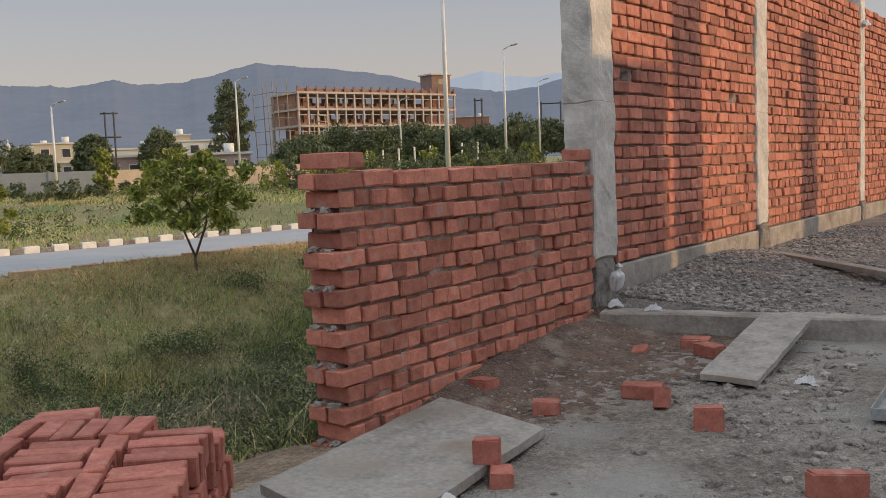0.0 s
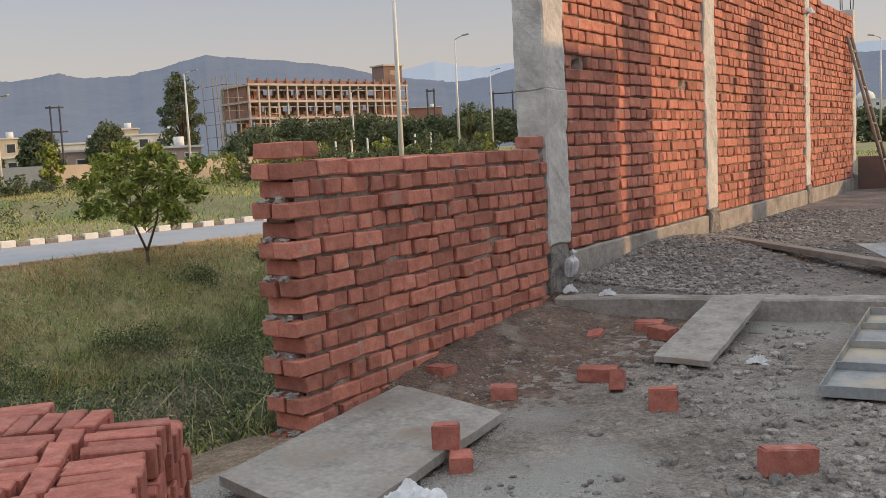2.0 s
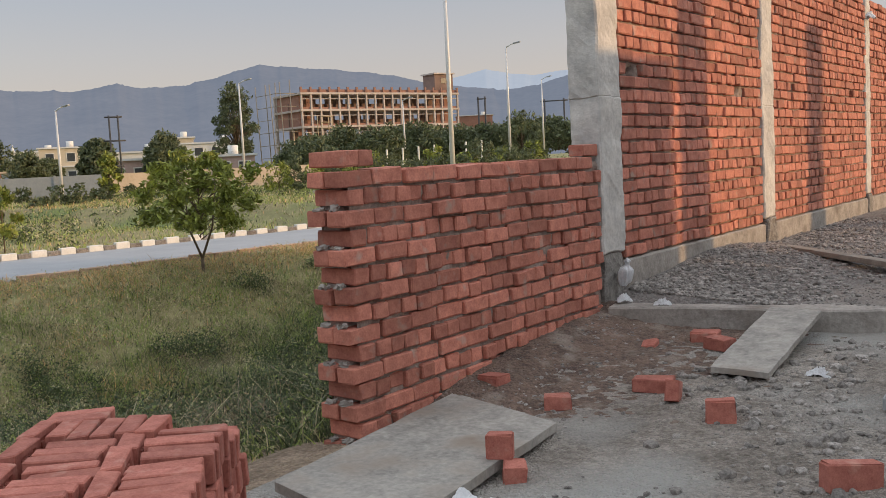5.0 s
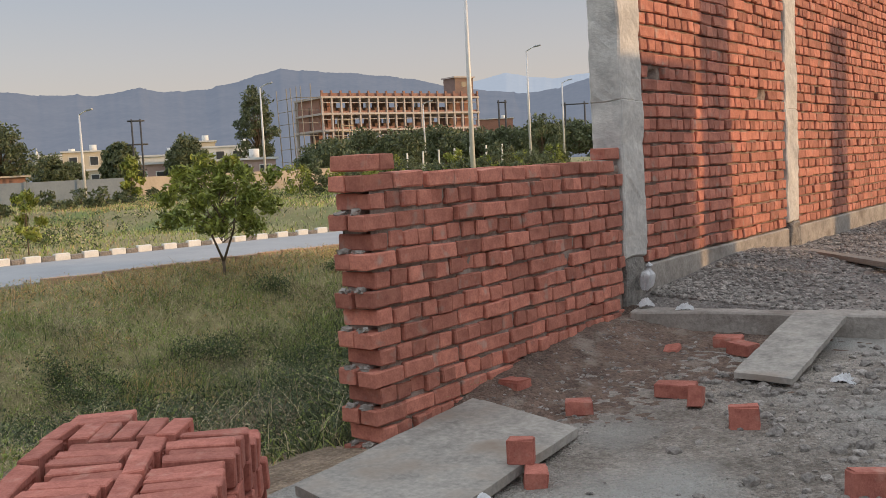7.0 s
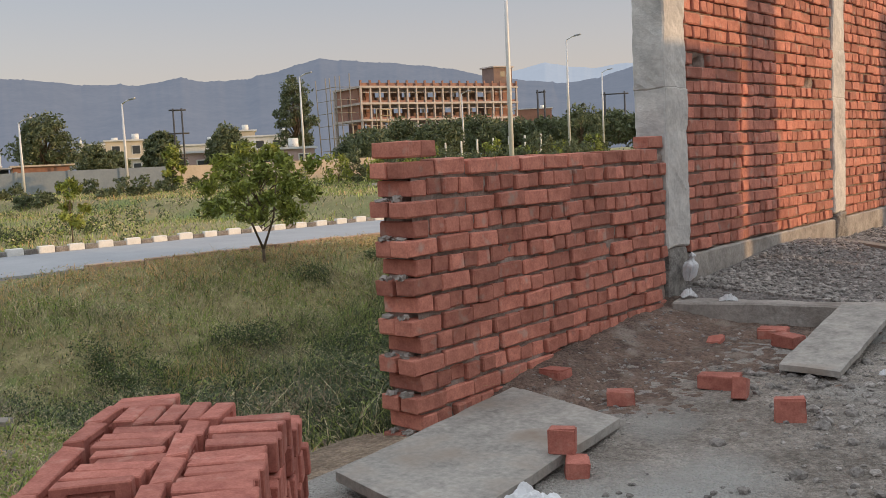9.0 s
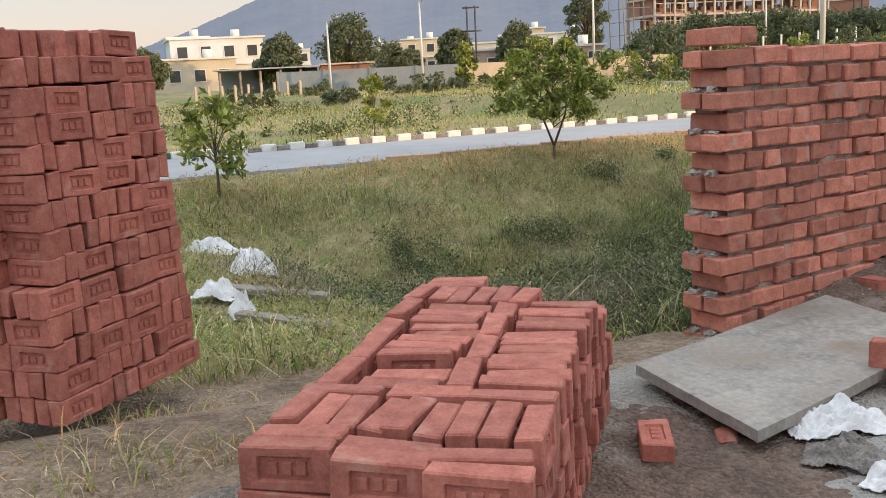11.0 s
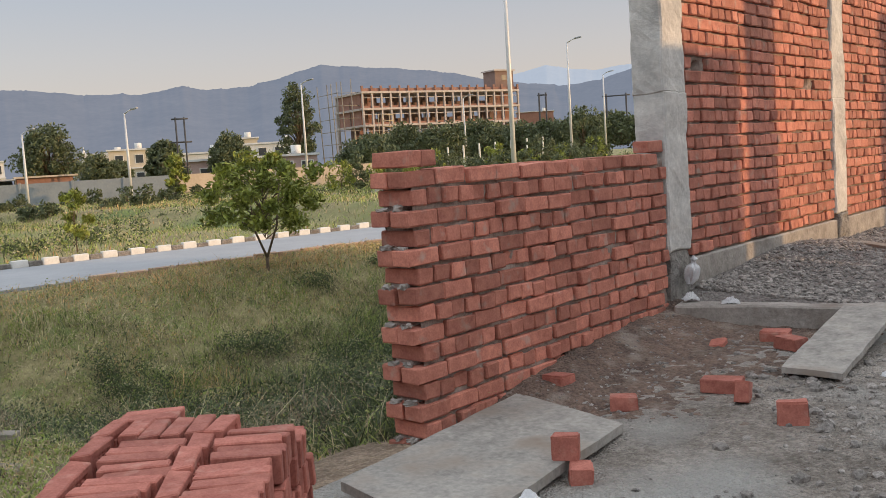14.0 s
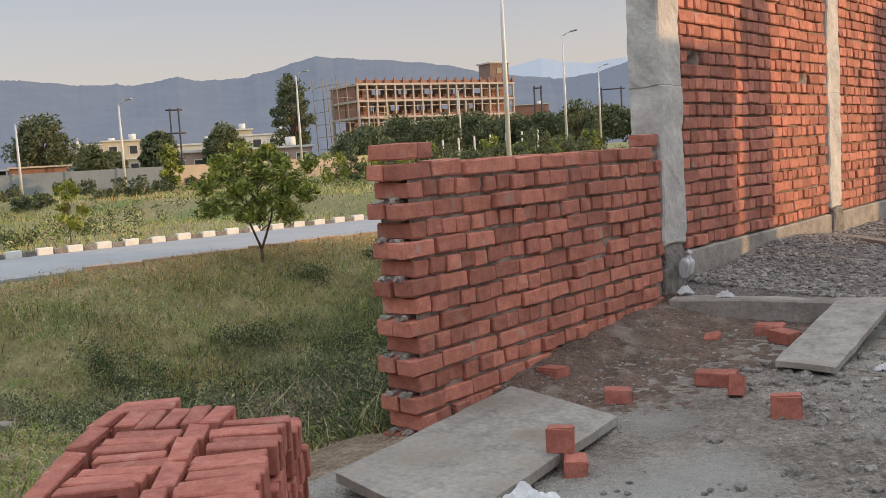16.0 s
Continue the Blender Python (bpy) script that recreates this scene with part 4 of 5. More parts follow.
for px, py, pr, pl in ((-3.85, -0.62, 28, 1.0), (-2.85, -0.98, 24, 0.8)):
    pk = thing("timber_plank", "short weathered board lying in the grass", "plank", data=soft_box("timber_plank", pl, 0.10, 0.04, 0.005, M_WOOD, 0.004, 0, 15))
    pk.matrix_basis = Matrix.Translation((px, py, ground_z(px, py) + 0.03)) @ Matrix.Rotation(radians(pr), 4, "Z")
crumpled("cloth_scrap", "white cloth scrap tied on the column", "cloth", 0.04, 10.58, 3.10, 0.12, 0.12, 0.12, 0, M_PLASTIC, 12)

# ladder and low wall at the far end of the plot
def ladder():
    ob = thing("bamboo_ladder", "wooden ladder leaning at the wall's end", "ladder")
    for dy in (0, 0.38):
        bar("rail", (0.66, 13.3 + dy, 0.49), (0.03, 13.25 + dy, 3.0), 0.025, M_WOOD, ob)
    for i in range(8):
        t = (i + 0.7) / 8.5
        bar("rung", (0.66 - 0.63 * t, 13.28, 0.49 + 2.51 * t), (0.66 - 0.63 * t, 13.68, 0.49 + 2.51 * t), 0.016, M_WOOD, ob)
ladder()
thing("wall_end", "low dark brick wall closing the plot", "brick wall", kind="structure", data=rough_block("wall_end", 0.02, 9.0, 14.15, 14.38, 0.2, 1.04, M_TOWER, 0.01, 0.4))


# ---------------- stones ----------------
def stones(name, label, n, region, smin, smax, seed, zfun):
    rng = np.random.default_rng(seed)
    base = []
    for k in range(5):
        bm = bmesh.new()
        bmesh.ops.create_icosphere(bm, subdivisions=1, radius=1)
        rr = random.Random(seed + k)
        for v in bm.verts:
            v.co *= rr.uniform(0.65, 1.15)
        base.append((np.array([v.co[:] for v in bm.verts]), np.array([[v.index for v in f.verts] for f in bm.faces])))
        bm.free()
    vs, fs, o = [], [], 0
    for i in range(n):
        p = region(rng)
        if p is None:
            continue
        x, y = p
        s = smin * (smax / smin) ** (rng.random() ** 2.2)
        v, f = base[i % 5]
        a = rng.random() * 6.28
        c, sn = math.cos(a), math.sin(a)
        sc = np.array([s, s * rng.uniform(0.6, 1), s * rng.uniform(0.4, 0.75)])
        w = v * sc
        w = np.stack([w[:, 0] * c - w[:, 1] * sn + x, w[:, 0] * sn + w[:, 1] * c + y, w[:, 2] + zfun(x, y) + s * 0.15], 1)
        vs.append(w)
        fs.append(f + o)
        o += len(v)
    thing(name, label, "gravel", kind="stuff", data=mesh_of(name, np.concatenate(vs), np.concatenate(fs), M_STONE))


stones("gravel", "dark grey crushed stone spread by the tall wall", 11000, lambda r: ((abs(r.normal(0, 0.75)) + 0.05), 2.98 + 6.5 * r.random() ** 1.5), 0.008, 0.034, 31, gz)
def rubble_zone(r):
    x, y = r.uniform(0.1, 3.2), r.uniform(-1.2, 2.6)
    if noise.noise((x * 0.9, y * 0.9, 8)) + (x - 1.6) * 0.35 < r.uniform(-0.45, 0.6):
        return None
    if (x < 1.5 and y < 1.05 and r.random() > 0.12) or (x > 1.9 and 1.3 < y < 3.15) or (0.95 < x < 1.5 and y > 1.75):
        return None
    return x, y
stones("rubble", "scattered grey stones and mortar lumps", 16000, rubble_zone, 0.0028, 0.044, 32, gz)
stones("rubble", "small stones and crumbs along the wall foot", 3600, lambda r: (0.03 + abs(r.normal(0, 0.35)), r.uniform(0.2, 2.6)), 0.003, 0.020, 33, gz)


# ---------------- grass and weeds ----------------
def blades(name, label, pts, hmin, hmax, width, mats, choose, seed, lean=0.5):
    """Bent blades of grass: two quads each; choose gives the weights of the materials at a place."""
    rng = np.random.default_rng(seed)
    n = len(pts)
    tall = np.array([max(0.5, 0.8 + 0.7 * noise.noise((p[0] * 0.8, p[1] * 0.8, seed))) for p in pts])
    h = (hmin + (hmax - hmin) * rng.random(n) ** 1.5) * tall
    a = rng.random(n) * 2 * math.pi
    b = rng.random(n) * 2 * math.pi
    l = lean * h * rng.random(n)
    w = width * (0.6 + 0.8 * rng.random(n)) / 2
    d = np.stack([np.cos(a), np.sin(a), np.zeros(n)], 1)
    s = np.stack([np.cos(b), np.sin(b), np.zeros(n)], 1) * w[:, None]
    up = np.array([0, 0, 1.0])
    p1 = pts + up * (h * 0.6)[:, None] + d * (l * 0.35)[:, None]
    p2 = pts + up * (h * (1 - 0.35 * rng.random(n)))[:, None] + d * l[:, None]
    v = np.stack([pts - s, pts + s, p1 + s * 0.8, p1 - s * 0.8, p2 + s * 0.15, p2 - s * 0.15], 1).reshape(-1, 3)
    k = np.arange(n)[:, None] * 6
    f = np.concatenate([k + np.array([0, 1, 2, 3]), k + np.array([3, 2, 4, 5])], 1).reshape(-1, 4)
    cum = np.cumsum(np.array([choose(p[0], p[1]) for p in pts]), 1)
    idx = (rng.random(n)[:, None] * cum[:, -1:] > cum).sum(1)
    idx = np.repeat(np.minimum(idx, len(mats) - 1), 2)
    return thing(name, label, "grass", kind="stuff", data=mesh_of(name, v, f, mats, False, idx))


def scatter(n, x0, x1, y0, y1, seed, keep):
    rng = np.random.default_rng(seed)
    out = []
    for x, y in zip(rng.uniform(x0, x1, n), rng.uniform(y0, y1, n)):
        if keep(x, y, rng):
            out.append((x, y, ground_z(x, y) - 0.01))
    return np.array(out)


def verge(x, y, r):
    u = x - road_x(y) - ROAD_HALF
    if any(math.hypot(x - a, y - b) < c for a, b, c in SACKS):
        return False
    return u > 0.12 and x < -0.25 - (0.7 if y < 0 else 0) - max(0, -y) * 0.35


SACKS = ((-6.6, -0.15, 0.5), (-5.3, -0.22, 0.45), (-4.1, -0.98, 0.4), (-3.3, -1.08, 0.26))


def clump(x, y, f, s, t):
    return noise.noise((x * f, y * f, s)) > t


greens = [M_GRASS, M_GRASSDARK, M_DRY, M_STRAW]


def mix_near(x, y):
    """Green, weed, dry and straw shares on the near field."""
    u = x - road_x(y) - ROAD_HALF
    band = max(0.0, 1 - abs(u - 0.9 - 0.8 * noise.noise((x * 0.4, y * 0.4, 1))) / 1.5)
    n1, n2 = noise.noise((x * 0.7, y * 0.7, 12)), noise.noise((x * 1.3, y * 1.3, 20))
    lush = smooth(2.2, -0.4, y) + 0.7 * smooth(0.0, 0.4, n1)
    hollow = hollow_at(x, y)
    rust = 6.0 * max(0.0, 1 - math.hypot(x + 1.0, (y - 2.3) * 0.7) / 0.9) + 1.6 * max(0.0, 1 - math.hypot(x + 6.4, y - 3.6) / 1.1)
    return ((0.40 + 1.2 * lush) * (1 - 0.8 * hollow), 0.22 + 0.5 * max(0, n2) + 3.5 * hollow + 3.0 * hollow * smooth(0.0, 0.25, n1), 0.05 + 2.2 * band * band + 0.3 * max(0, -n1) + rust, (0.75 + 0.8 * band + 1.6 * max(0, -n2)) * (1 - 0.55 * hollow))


def mix_far(x, y):
    n1, n2 = noise.noise((x * 0.12, y * 0.12, 12)), noise.noise((x * 0.3, y * 0.3, 20))
    return (0.5 + max(0, n1), 0.25 + max(0, -n2), 0.06 + 0.5 * max(0, -n1), 0.22 + 0.6 * max(0, n2))


blades("grass", "rough green and dry grass in the hollow beside the wall", scatter(170000, -9.8, -0.25, -5, 11, 41, lambda x, y, r: verge(x, y, r) and noise.noise((x * 0.8, y * 0.8, 2)) + 0.6 > r.random() * 0.8), 0.04, 0.19, 0.008, greens, mix_near, 42, 1.9)
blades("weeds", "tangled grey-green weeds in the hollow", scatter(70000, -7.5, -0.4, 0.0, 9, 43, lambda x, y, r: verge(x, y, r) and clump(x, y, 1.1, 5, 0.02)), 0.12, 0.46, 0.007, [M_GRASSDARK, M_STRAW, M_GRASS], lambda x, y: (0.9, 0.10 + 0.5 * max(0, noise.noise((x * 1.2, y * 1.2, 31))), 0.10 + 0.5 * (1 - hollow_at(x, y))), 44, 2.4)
blades("dry_grass", "tawny dry grass along the lane", scatter(90000, -11.5, -5.5, -6, 22, 45, lambda x, y, r: verge(x, y, r) and noise.noise((x * 0.5, y * 0.35, 9)) > -0.12), 0.05, 0.26, 0.009, greens, mix_near, 46, 1.8)
blades("bank_grass", "sparse dry grass on the dirt bank", scatter(24000, -3.2, 0.25, -5, 0.15, 51, lambda x, y, r: noise.noise((x * 1.6, y * 1.6, 14)) + 0.15 - 0.3 * smooth(-1.5, 0.1, x) > r.random() * 0.5 and not (-1.2 < x < 1.6 and -3.2 < y < -0.9 and x + y > -1.6)), 0.03, 0.14, 0.007, [M_STRAW, M_GRASS, M_DRY], lambda x, y: (0.5, 0.3, 0.25), 52, 1.8)


def weed_leaves():
    """Low broad-leaved weeds, as loose clumps of small leaves."""
    rng = random.Random(77)
    cents, rads = [], []
    while len(cents) < 1150:
        x, y = rng.uniform(-8.5, -0.5), rng.uniform(0.1, 8.5)
        if verge(x, y, rng) and clump(x, y, 0.9, 15, -0.12 - 0.22 * hollow_at(x, y) + 0.45 * smooth(-5, -7.5, x) + 0.25 * smooth(0.6, -0.8, y)):
            r = rng.uniform(0.08, 0.30) * (1 + 0.5 * smooth(-6, -3, x) * smooth(0, 1, y))
            cents.append((x, y, ground_z(x, y) + r * 0.75))
            rads.append(r)
    v, f = leaf_cloud(cents, rads, 190000, 0.017, 78)
    idx = np.random.default_rng(79).choice(3, len(f), p=[0.86, 0.09, 0.05])
    thing("weed_clumps", "low broad-leaved weeds with pale tips", "weeds", kind="stuff", data=mesh_of("weed_clumps", v, f, [M_GRASSDARK, M_GRASS, M_STRAW], False, idx))
    # low mat of small leaves and seed heads over the whole verge
    cents, rads = [], []
    while len(cents) < 6500:
        x, y = rng.uniform(-10.8, -0.4), rng.uniform(-1.5, 12.0)
        if verge(x, y, rng):
            r = rng.uniform(0.05, 0.17)
            cents.append((x, y, ground_z(x, y) + r * 0.35))
            rads.append(r)
    v, f = leaf_cloud(cents, rads, 270000, 0.0145, 84)
    pick = np.random.default_rng(85).random(len(f))
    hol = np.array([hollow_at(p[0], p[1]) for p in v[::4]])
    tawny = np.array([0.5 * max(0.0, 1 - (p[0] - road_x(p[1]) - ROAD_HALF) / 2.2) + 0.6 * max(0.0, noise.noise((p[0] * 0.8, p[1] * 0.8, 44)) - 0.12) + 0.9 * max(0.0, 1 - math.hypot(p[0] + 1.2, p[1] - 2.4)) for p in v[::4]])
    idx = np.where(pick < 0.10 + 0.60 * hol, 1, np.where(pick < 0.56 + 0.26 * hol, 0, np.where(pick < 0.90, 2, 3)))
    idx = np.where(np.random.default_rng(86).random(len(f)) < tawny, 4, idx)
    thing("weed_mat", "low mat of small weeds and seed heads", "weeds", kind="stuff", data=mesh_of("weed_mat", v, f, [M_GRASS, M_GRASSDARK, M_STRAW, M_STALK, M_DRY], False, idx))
    # thin dead stems lying criss-cross over the weeds
    r2 = np.random.default_rng(80)
    pts = []
    for x, y in zip(r2.uniform(-9.0, -0.4, 90000), r2.uniform(-0.8, 9.5, 90000)):
        if verge(x, y, r2) and noise.noise((x * 0.75, y * 0.75, 25)) + 0.22 * noise.noise((x * 3, y * 3, 26)) > -0.05 + 0.25 * smooth(-5, -8, x):
            pts.append((x, y, ground_z(x, y) + 0.22 * r2.random() ** 1.5 * smooth(-7.5, -5, x)))
    blades("dead_stalks", "dry brown stems tangled over the weeds", np.array(pts), 0.05, 0.24, 0.0045, [M_STALK, M_STRAW, M_GRASSDARK], lambda x, y: (0.5, 0.22 * (1 - 0.6 * hollow_at(x, y)), 0.45), 81, 3.6)


def beyond(x, y, r):
    return x < road_x(y) - ROAD_HALF - 0.35


blades("field_grass", "rough field of green and yellowed grass", scatter(130000, -48, -14, -12, 52, 47, lambda x, y, r: beyond(x, y, r) and math.hypot(x, y) < 62 and noise.noise((x * 0.15, y * 0.15, 4)) > -0.35), 0.05, 0.22, 0.016, greens, mix_far, 48, 1.6)
blades("field_grass", "short grass on the field toward the pole line", scatter(36000, -34, -3, 8, 60, 49, lambda x, y, r: (x > road_x(y) + 2.3 and y > 16 and x < -1.5) or (beyond(x, y, r))), 0.05, 0.20, 0.025, greens, mix_far, 50, 1.5)


def field_weeds():
    """Darker green and yellowed weeds standing in patches on the field beyond the lane."""
    rng = random.Random(91)
    cents, rads = [], []
    while len(cents) < 900:
        x, y = rng.uniform(-42, -14.5), rng.uniform(-6, 46)
        if beyond(x, y, rng) and noise.noise((x * 0.22, y * 0.22, 33)) + 0.5 * noise.noise((x * 0.7, y * 0.7, 34)) > 0.08:
            r = rng.uniform(0.12, 0.42)
            cents.append((x, y, field_z(x, y) + r * 0.5))
            rads.append(r)
    v, f = leaf_cloud(cents, rads, 70000, 0.045, 92)
    idx = np.random.default_rng(93).choice(3, len(f), p=[0.62, 0.23, 0.15])
    thing("field_weeds", "patches of dark green and yellowed weeds", "weeds", kind="stuff", data=mesh_of("field_weeds", v, f, [M_GRASSDARK, M_GRASS, M_STRAW], False, idx))


# ---------------- trees ----------------
def leaf_cloud(centres, radii, count, size, seed, flat=0.6):
    rng = np.random.default_rng(seed)
    c = np.array(centres)
    k = rng.integers(0, len(c), count)
    d = rng.normal(size=(count, 3))
    d /= np.linalg.norm(d, axis=1)[:, None]
    p = c[k] + d * (np.array(radii)[k] * rng.random(count) ** 0.45)[:, None] * np.array([1, 1, 0.8])
    n = rng.normal(size=(count, 3))
    n[:, 2] = np.abs(n[:, 2]) * flat + 0.1
    n /= np.linalg.norm(n, axis=1)[:, None]
    t = np.cross(n, rng.normal(size=(count, 3)))
    t /= np.linalg.norm(t, axis=1)[:, None]
    b = np.cross(n, t)
    s = (size * (0.6 + 0.8 * rng.random(count)))[:, None]
    v = np.stack([p - t * s, p + b * s * 0.38 - n * s * 0.1, p + t * s, p - b * s * 0.38 - n * s * 0.1], 1).reshape(-1, 3)
    f = np.arange(count * 4).reshape(-1, 4)
    return v, f


def tree(name, label, x, y, z, h, spread, trunk_h, leaf, count, seed, mat_, lobes=14, trunk_r=0.04, forked=False, squash=1.0):
    rng = random.Random(seed)
    ob = thing(name, label, "tree", Matrix.Translation((x, y, z)))
    limbs, cents, rads = [], [], []
    stems = [(-0.05, 0.0), (0.12, 0.03)] if forked else [(0.0, 0.0)]
    for sx, sy in stems:
        top = (sx * 2.2 + rng.uniform(-0.05, 0.05) * h, sy * 2 + rng.uniform(-0.05, 0.05) * h, h * 0.72)
        limbs.append(([(sx * 0.2, sy * 0.2, -0.15), (sx, sy, trunk_h), ((sx + top[0]) / 2, (sy + top[1]) / 2, (trunk_h + top[2]) / 2), top], [trunk_r, trunk_r * 0.75, trunk_r * 0.5, trunk_r * 0.2]))
    for i in range(lobes):
        t = (i + 0.5) / lobes
        a = i * 2.4 + rng.uniform(-0.4, 0.4)
        zz = trunk_h + (h - trunk_h) * (0.08 + 0.84 * t)
        r = spread * (math.sin(math.pi * min(0.96, 0.22 + 0.74 * t)) ** 0.7) * rng.uniform(0.55, 1.0) * squash
        c = (math.cos(a) * r * 0.75, math.sin(a) * r * 0.75, zz + rng.uniform(-0.06, 0.06) * h)
        cents.append(c)
        rads.append(spread * (rng.uniform(0.15, 0.34) if name == "tree" else rng.uniform(0.24, 0.42)))
        start = (0, 0, trunk_h + (zz - trunk_h) * 0.35)
        limbs.append(([start, (c[0] * 0.5, c[1] * 0.5, (start[2] + c[2]) / 2 + 0.03 * h), c], [trunk_r * 0.4, trunk_r * 0.28, trunk_r * 0.1]))
    if name == "sapling":
        put("trunk", tubes_mesh("trunk", limbs[:len(stems)], M_BARK, 6), ob, "slim brown trunk")
        for lm in limbs[len(stems):]:
            put("branch", tubes_mesh("branch", [lm], M_BARK, 5), ob)
    else:
        put("trunk", tubes_mesh("trunk", limbs, M_BARK, 6), ob, "slim brown trunk with limbs")
    v, f = leaf_cloud(cents, rads, count, leaf, seed)
    put("crown", mesh_of("crown", v, f, mat_), ob, "loose crown of leaves")
    return ob


weed_leaves()
field_weeds()


def sapling_large():
    """A forked young tree: slim stems, a crown that widens upward and droops on one side."""
    rng = random.Random(61)
    x, y = -9.35, 6.75
    ob = thing("sapling", "young leafy tree with forked stem on the lane's verge", "tree", Matrix.Translation((x, y, ground_z(x, y))))
    vx, vy = Vector((0.80, 0.60, 0)), Vector((-0.60, 0.80, 0))
    limbs, cents, rads = [], [], []
    fork = Vector((0, 0, 0.26))
    limbs.append(([(0, 0, -0.2), tuple(fork)], [0.03, 0.026]))
    for top in (vx * -0.22 + Vector((0, 0, 1.5)), vx * 0.30 + Vector((0, 0, 1.55))):
        mid = fork.lerp(top, 0.4) + vx * (0.08 if top.dot(vx) > 0 else -0.10)
        limbs.append(([tuple(fork), tuple(mid), tuple(top)], [0.022, 0.016, 0.006]))
    for i in range(30):
        t = (i + 0.5) / 30
        a = i * 2.4
        wide = 0.42 + 0.62 * math.sin(math.pi * min(1, t * 0.9 + 0.12)) ** 0.8
        c = vx * (math.cos(a) * wide * rng.uniform(0.4, 1.0)) + vy * (math.sin(a) * wide * 0.7) + Vector((0.04, 0, 0.80 + 1.08 * t + rng.uniform(-0.08, 0.08)))
        cents.append(tuple(c))
        rads.append(rng.uniform(0.15, 0.27))
        st = Vector((0, 0, 0.55 + 0.8 * t))
        limbs.append(([tuple(st), tuple(st.lerp(c, 0.5) + Vector((0, 0, 0.06))), tuple(c)], [0.010, 0.007, 0.003]))
    put("trunk", tubes_mesh("trunk", limbs[:3], M_BARK, 6), ob, "slim brown forked stem")
    for lm in limbs[3:]:
        put("branch", tubes_mesh("branch", [lm], M_BARK, 5), ob)
    v, f = leaf_cloud(cents, rads, 4400, 0.060, 61, 0.9)
    put("crown", mesh_of("crown", v, f, M_LEAF), ob, "loose crown of long drooping leaves")


sapling_large()
tree("sapling", "small young tree across the lane", -17.2, 7.7, field_z(-17.2, 7.7), 1.5, 0.45, 0.3, 0.07, 600, 62, M_LEAF, 9, 0.02)
tree("sapling", "young leafy tree on the lane's verge", -9.75, 1.1, ground_z(-9.75, 1.1), 1.45, 0.62, 0.4, 0.07, 620, 63, M_LEAF, 12, 0.025)
tree("sapling", "slim young tree before the tan wall", -41.5, 27.0, field_z(-41.5, 27), 2.6, 0.8, 0.4, 0.16, 700, 64, M_LEAF, 10, 0.04)

def far_pos(az, d):
    return 3 - math.sin(radians(az)) * d, -3.3 + math.cos(radians(az)) * d


FAR_TREES = [(48.5, 100, 9.3, 2.7, 65, "tall feathery tree by the building site"), (56.2, 68, 3.7, 1.8, 66, "round dark tree behind the boundary wall"), (62.5, 80, 5.8, 3.3, 67, "broad dark tree behind the shed"), (66.6, 66, 3.9, 2.0, 68, "dark tree behind the fence"), (59.9, 95, 3.6, 2.2, 69, "dark tree among the houses"), (52.6, 80, 4.2, 2.2, 70, "small tree among the houses"), (74.2, 80, 3.6, 2.4, 71, "dark tree beside the white house"), (58.9, 100, 3.0, 1.8, 72, "tree among the houses")]
for az, d, h, s, sd, lab in FAR_TREES:
    x, y = far_pos(az, d)
    tree("tree", lab, x, y, field_z(x, y), h, s, h * 0.2, 0.17, 6000, sd, M_LEAFFAR, 52, 0.16)
for i in range(34):
    az = 45.5 - i * 0.56 + random.uniform(-0.3, 0.3)
    d = 92 + 14 * math.sin(i * 1.7) + (6 if i > 12 else 0)
    x, y = far_pos(az, d)
    h = 2.5 + 2.2 * abs(noise.noise((i * 0.9, 3, 0))) + (0.5 if 6 < i < 14 else 0)
    tree("bushy_tree", "low dark green tree in the belt below the building", x, y, field_z(x, y), h, 2.6, 0.02, 0.20, 2000, 80 + i, M_LEAFFAR, 16, 0.10)
for i in range(26):
    az = 46 - i * 0.62 + random.uniform(-0.3, 0.3)
    d = 34 + 16 * random.random()
    x, y = far_pos(az, d)
    tree("shrub", "low green shrub on the field", x, y, field_z(x, y) - 0.1, 0.9 + 0.9 * random.random(), 0.85, 0.08, 0.09, 620, 130 + i, M_LEAF if i % 3 == 0 else M_LEAFFAR, 9, 0.02)
for i in range(20):
    az = 70 - i * 0.8 + random.uniform(-0.3, 0.3)
    d = 40 + 14 * random.random()
    x, y = far_pos(az, d)
    tree("shrub", "low green shrub before the boundary wall", x, y, field_z(x, y) - 0.1, 0.6 + 0.6 * random.random(), 0.6, 0.08, 0.10, 400, 170 + i, M_LEAFFAR, 9, 0.02)


# ---------------- street lamps and poles ----------------
def street_lamp(az, d, h, turn, r=0.07):
    x, y = far_pos(az, d)
    z = field_z(x, y)
    ob = thing("street_lamp", "white tapered street lamp pole with single arm", "street lamp", Matrix.Translation((x, y, z)) @ Matrix.Rotation(radians(turn), 4, "Z"), group="street lamps")
    put("pole", tubes_mesh("pole", [([(0, 0, -0.3), (0, 0, h * 0.5), (0, 0, h)], [r * 1.2, r, r * 0.6])], M_POLE, 10), ob)
    put("arm", tubes_mesh("arm", [([(0, 0, h - 0.05), (0.28, 0, h + 0.10), (0.5, 0, h + 0.16)], [r * 0.5, r * 0.45, r * 0.45])], M_POLE, 8), ob)
    hd = put("lamp_head", soft_box("lamp_head", 0.46, 0.20, 0.08, 0.03, M_TIN, 0.0, 0, 9, 2), ob)
    hd.matrix_basis = Matrix.Translation((0.66, 0, h + 0.15)) @ Euler((0, -0.15, 0)).to_matrix().to_4x4()


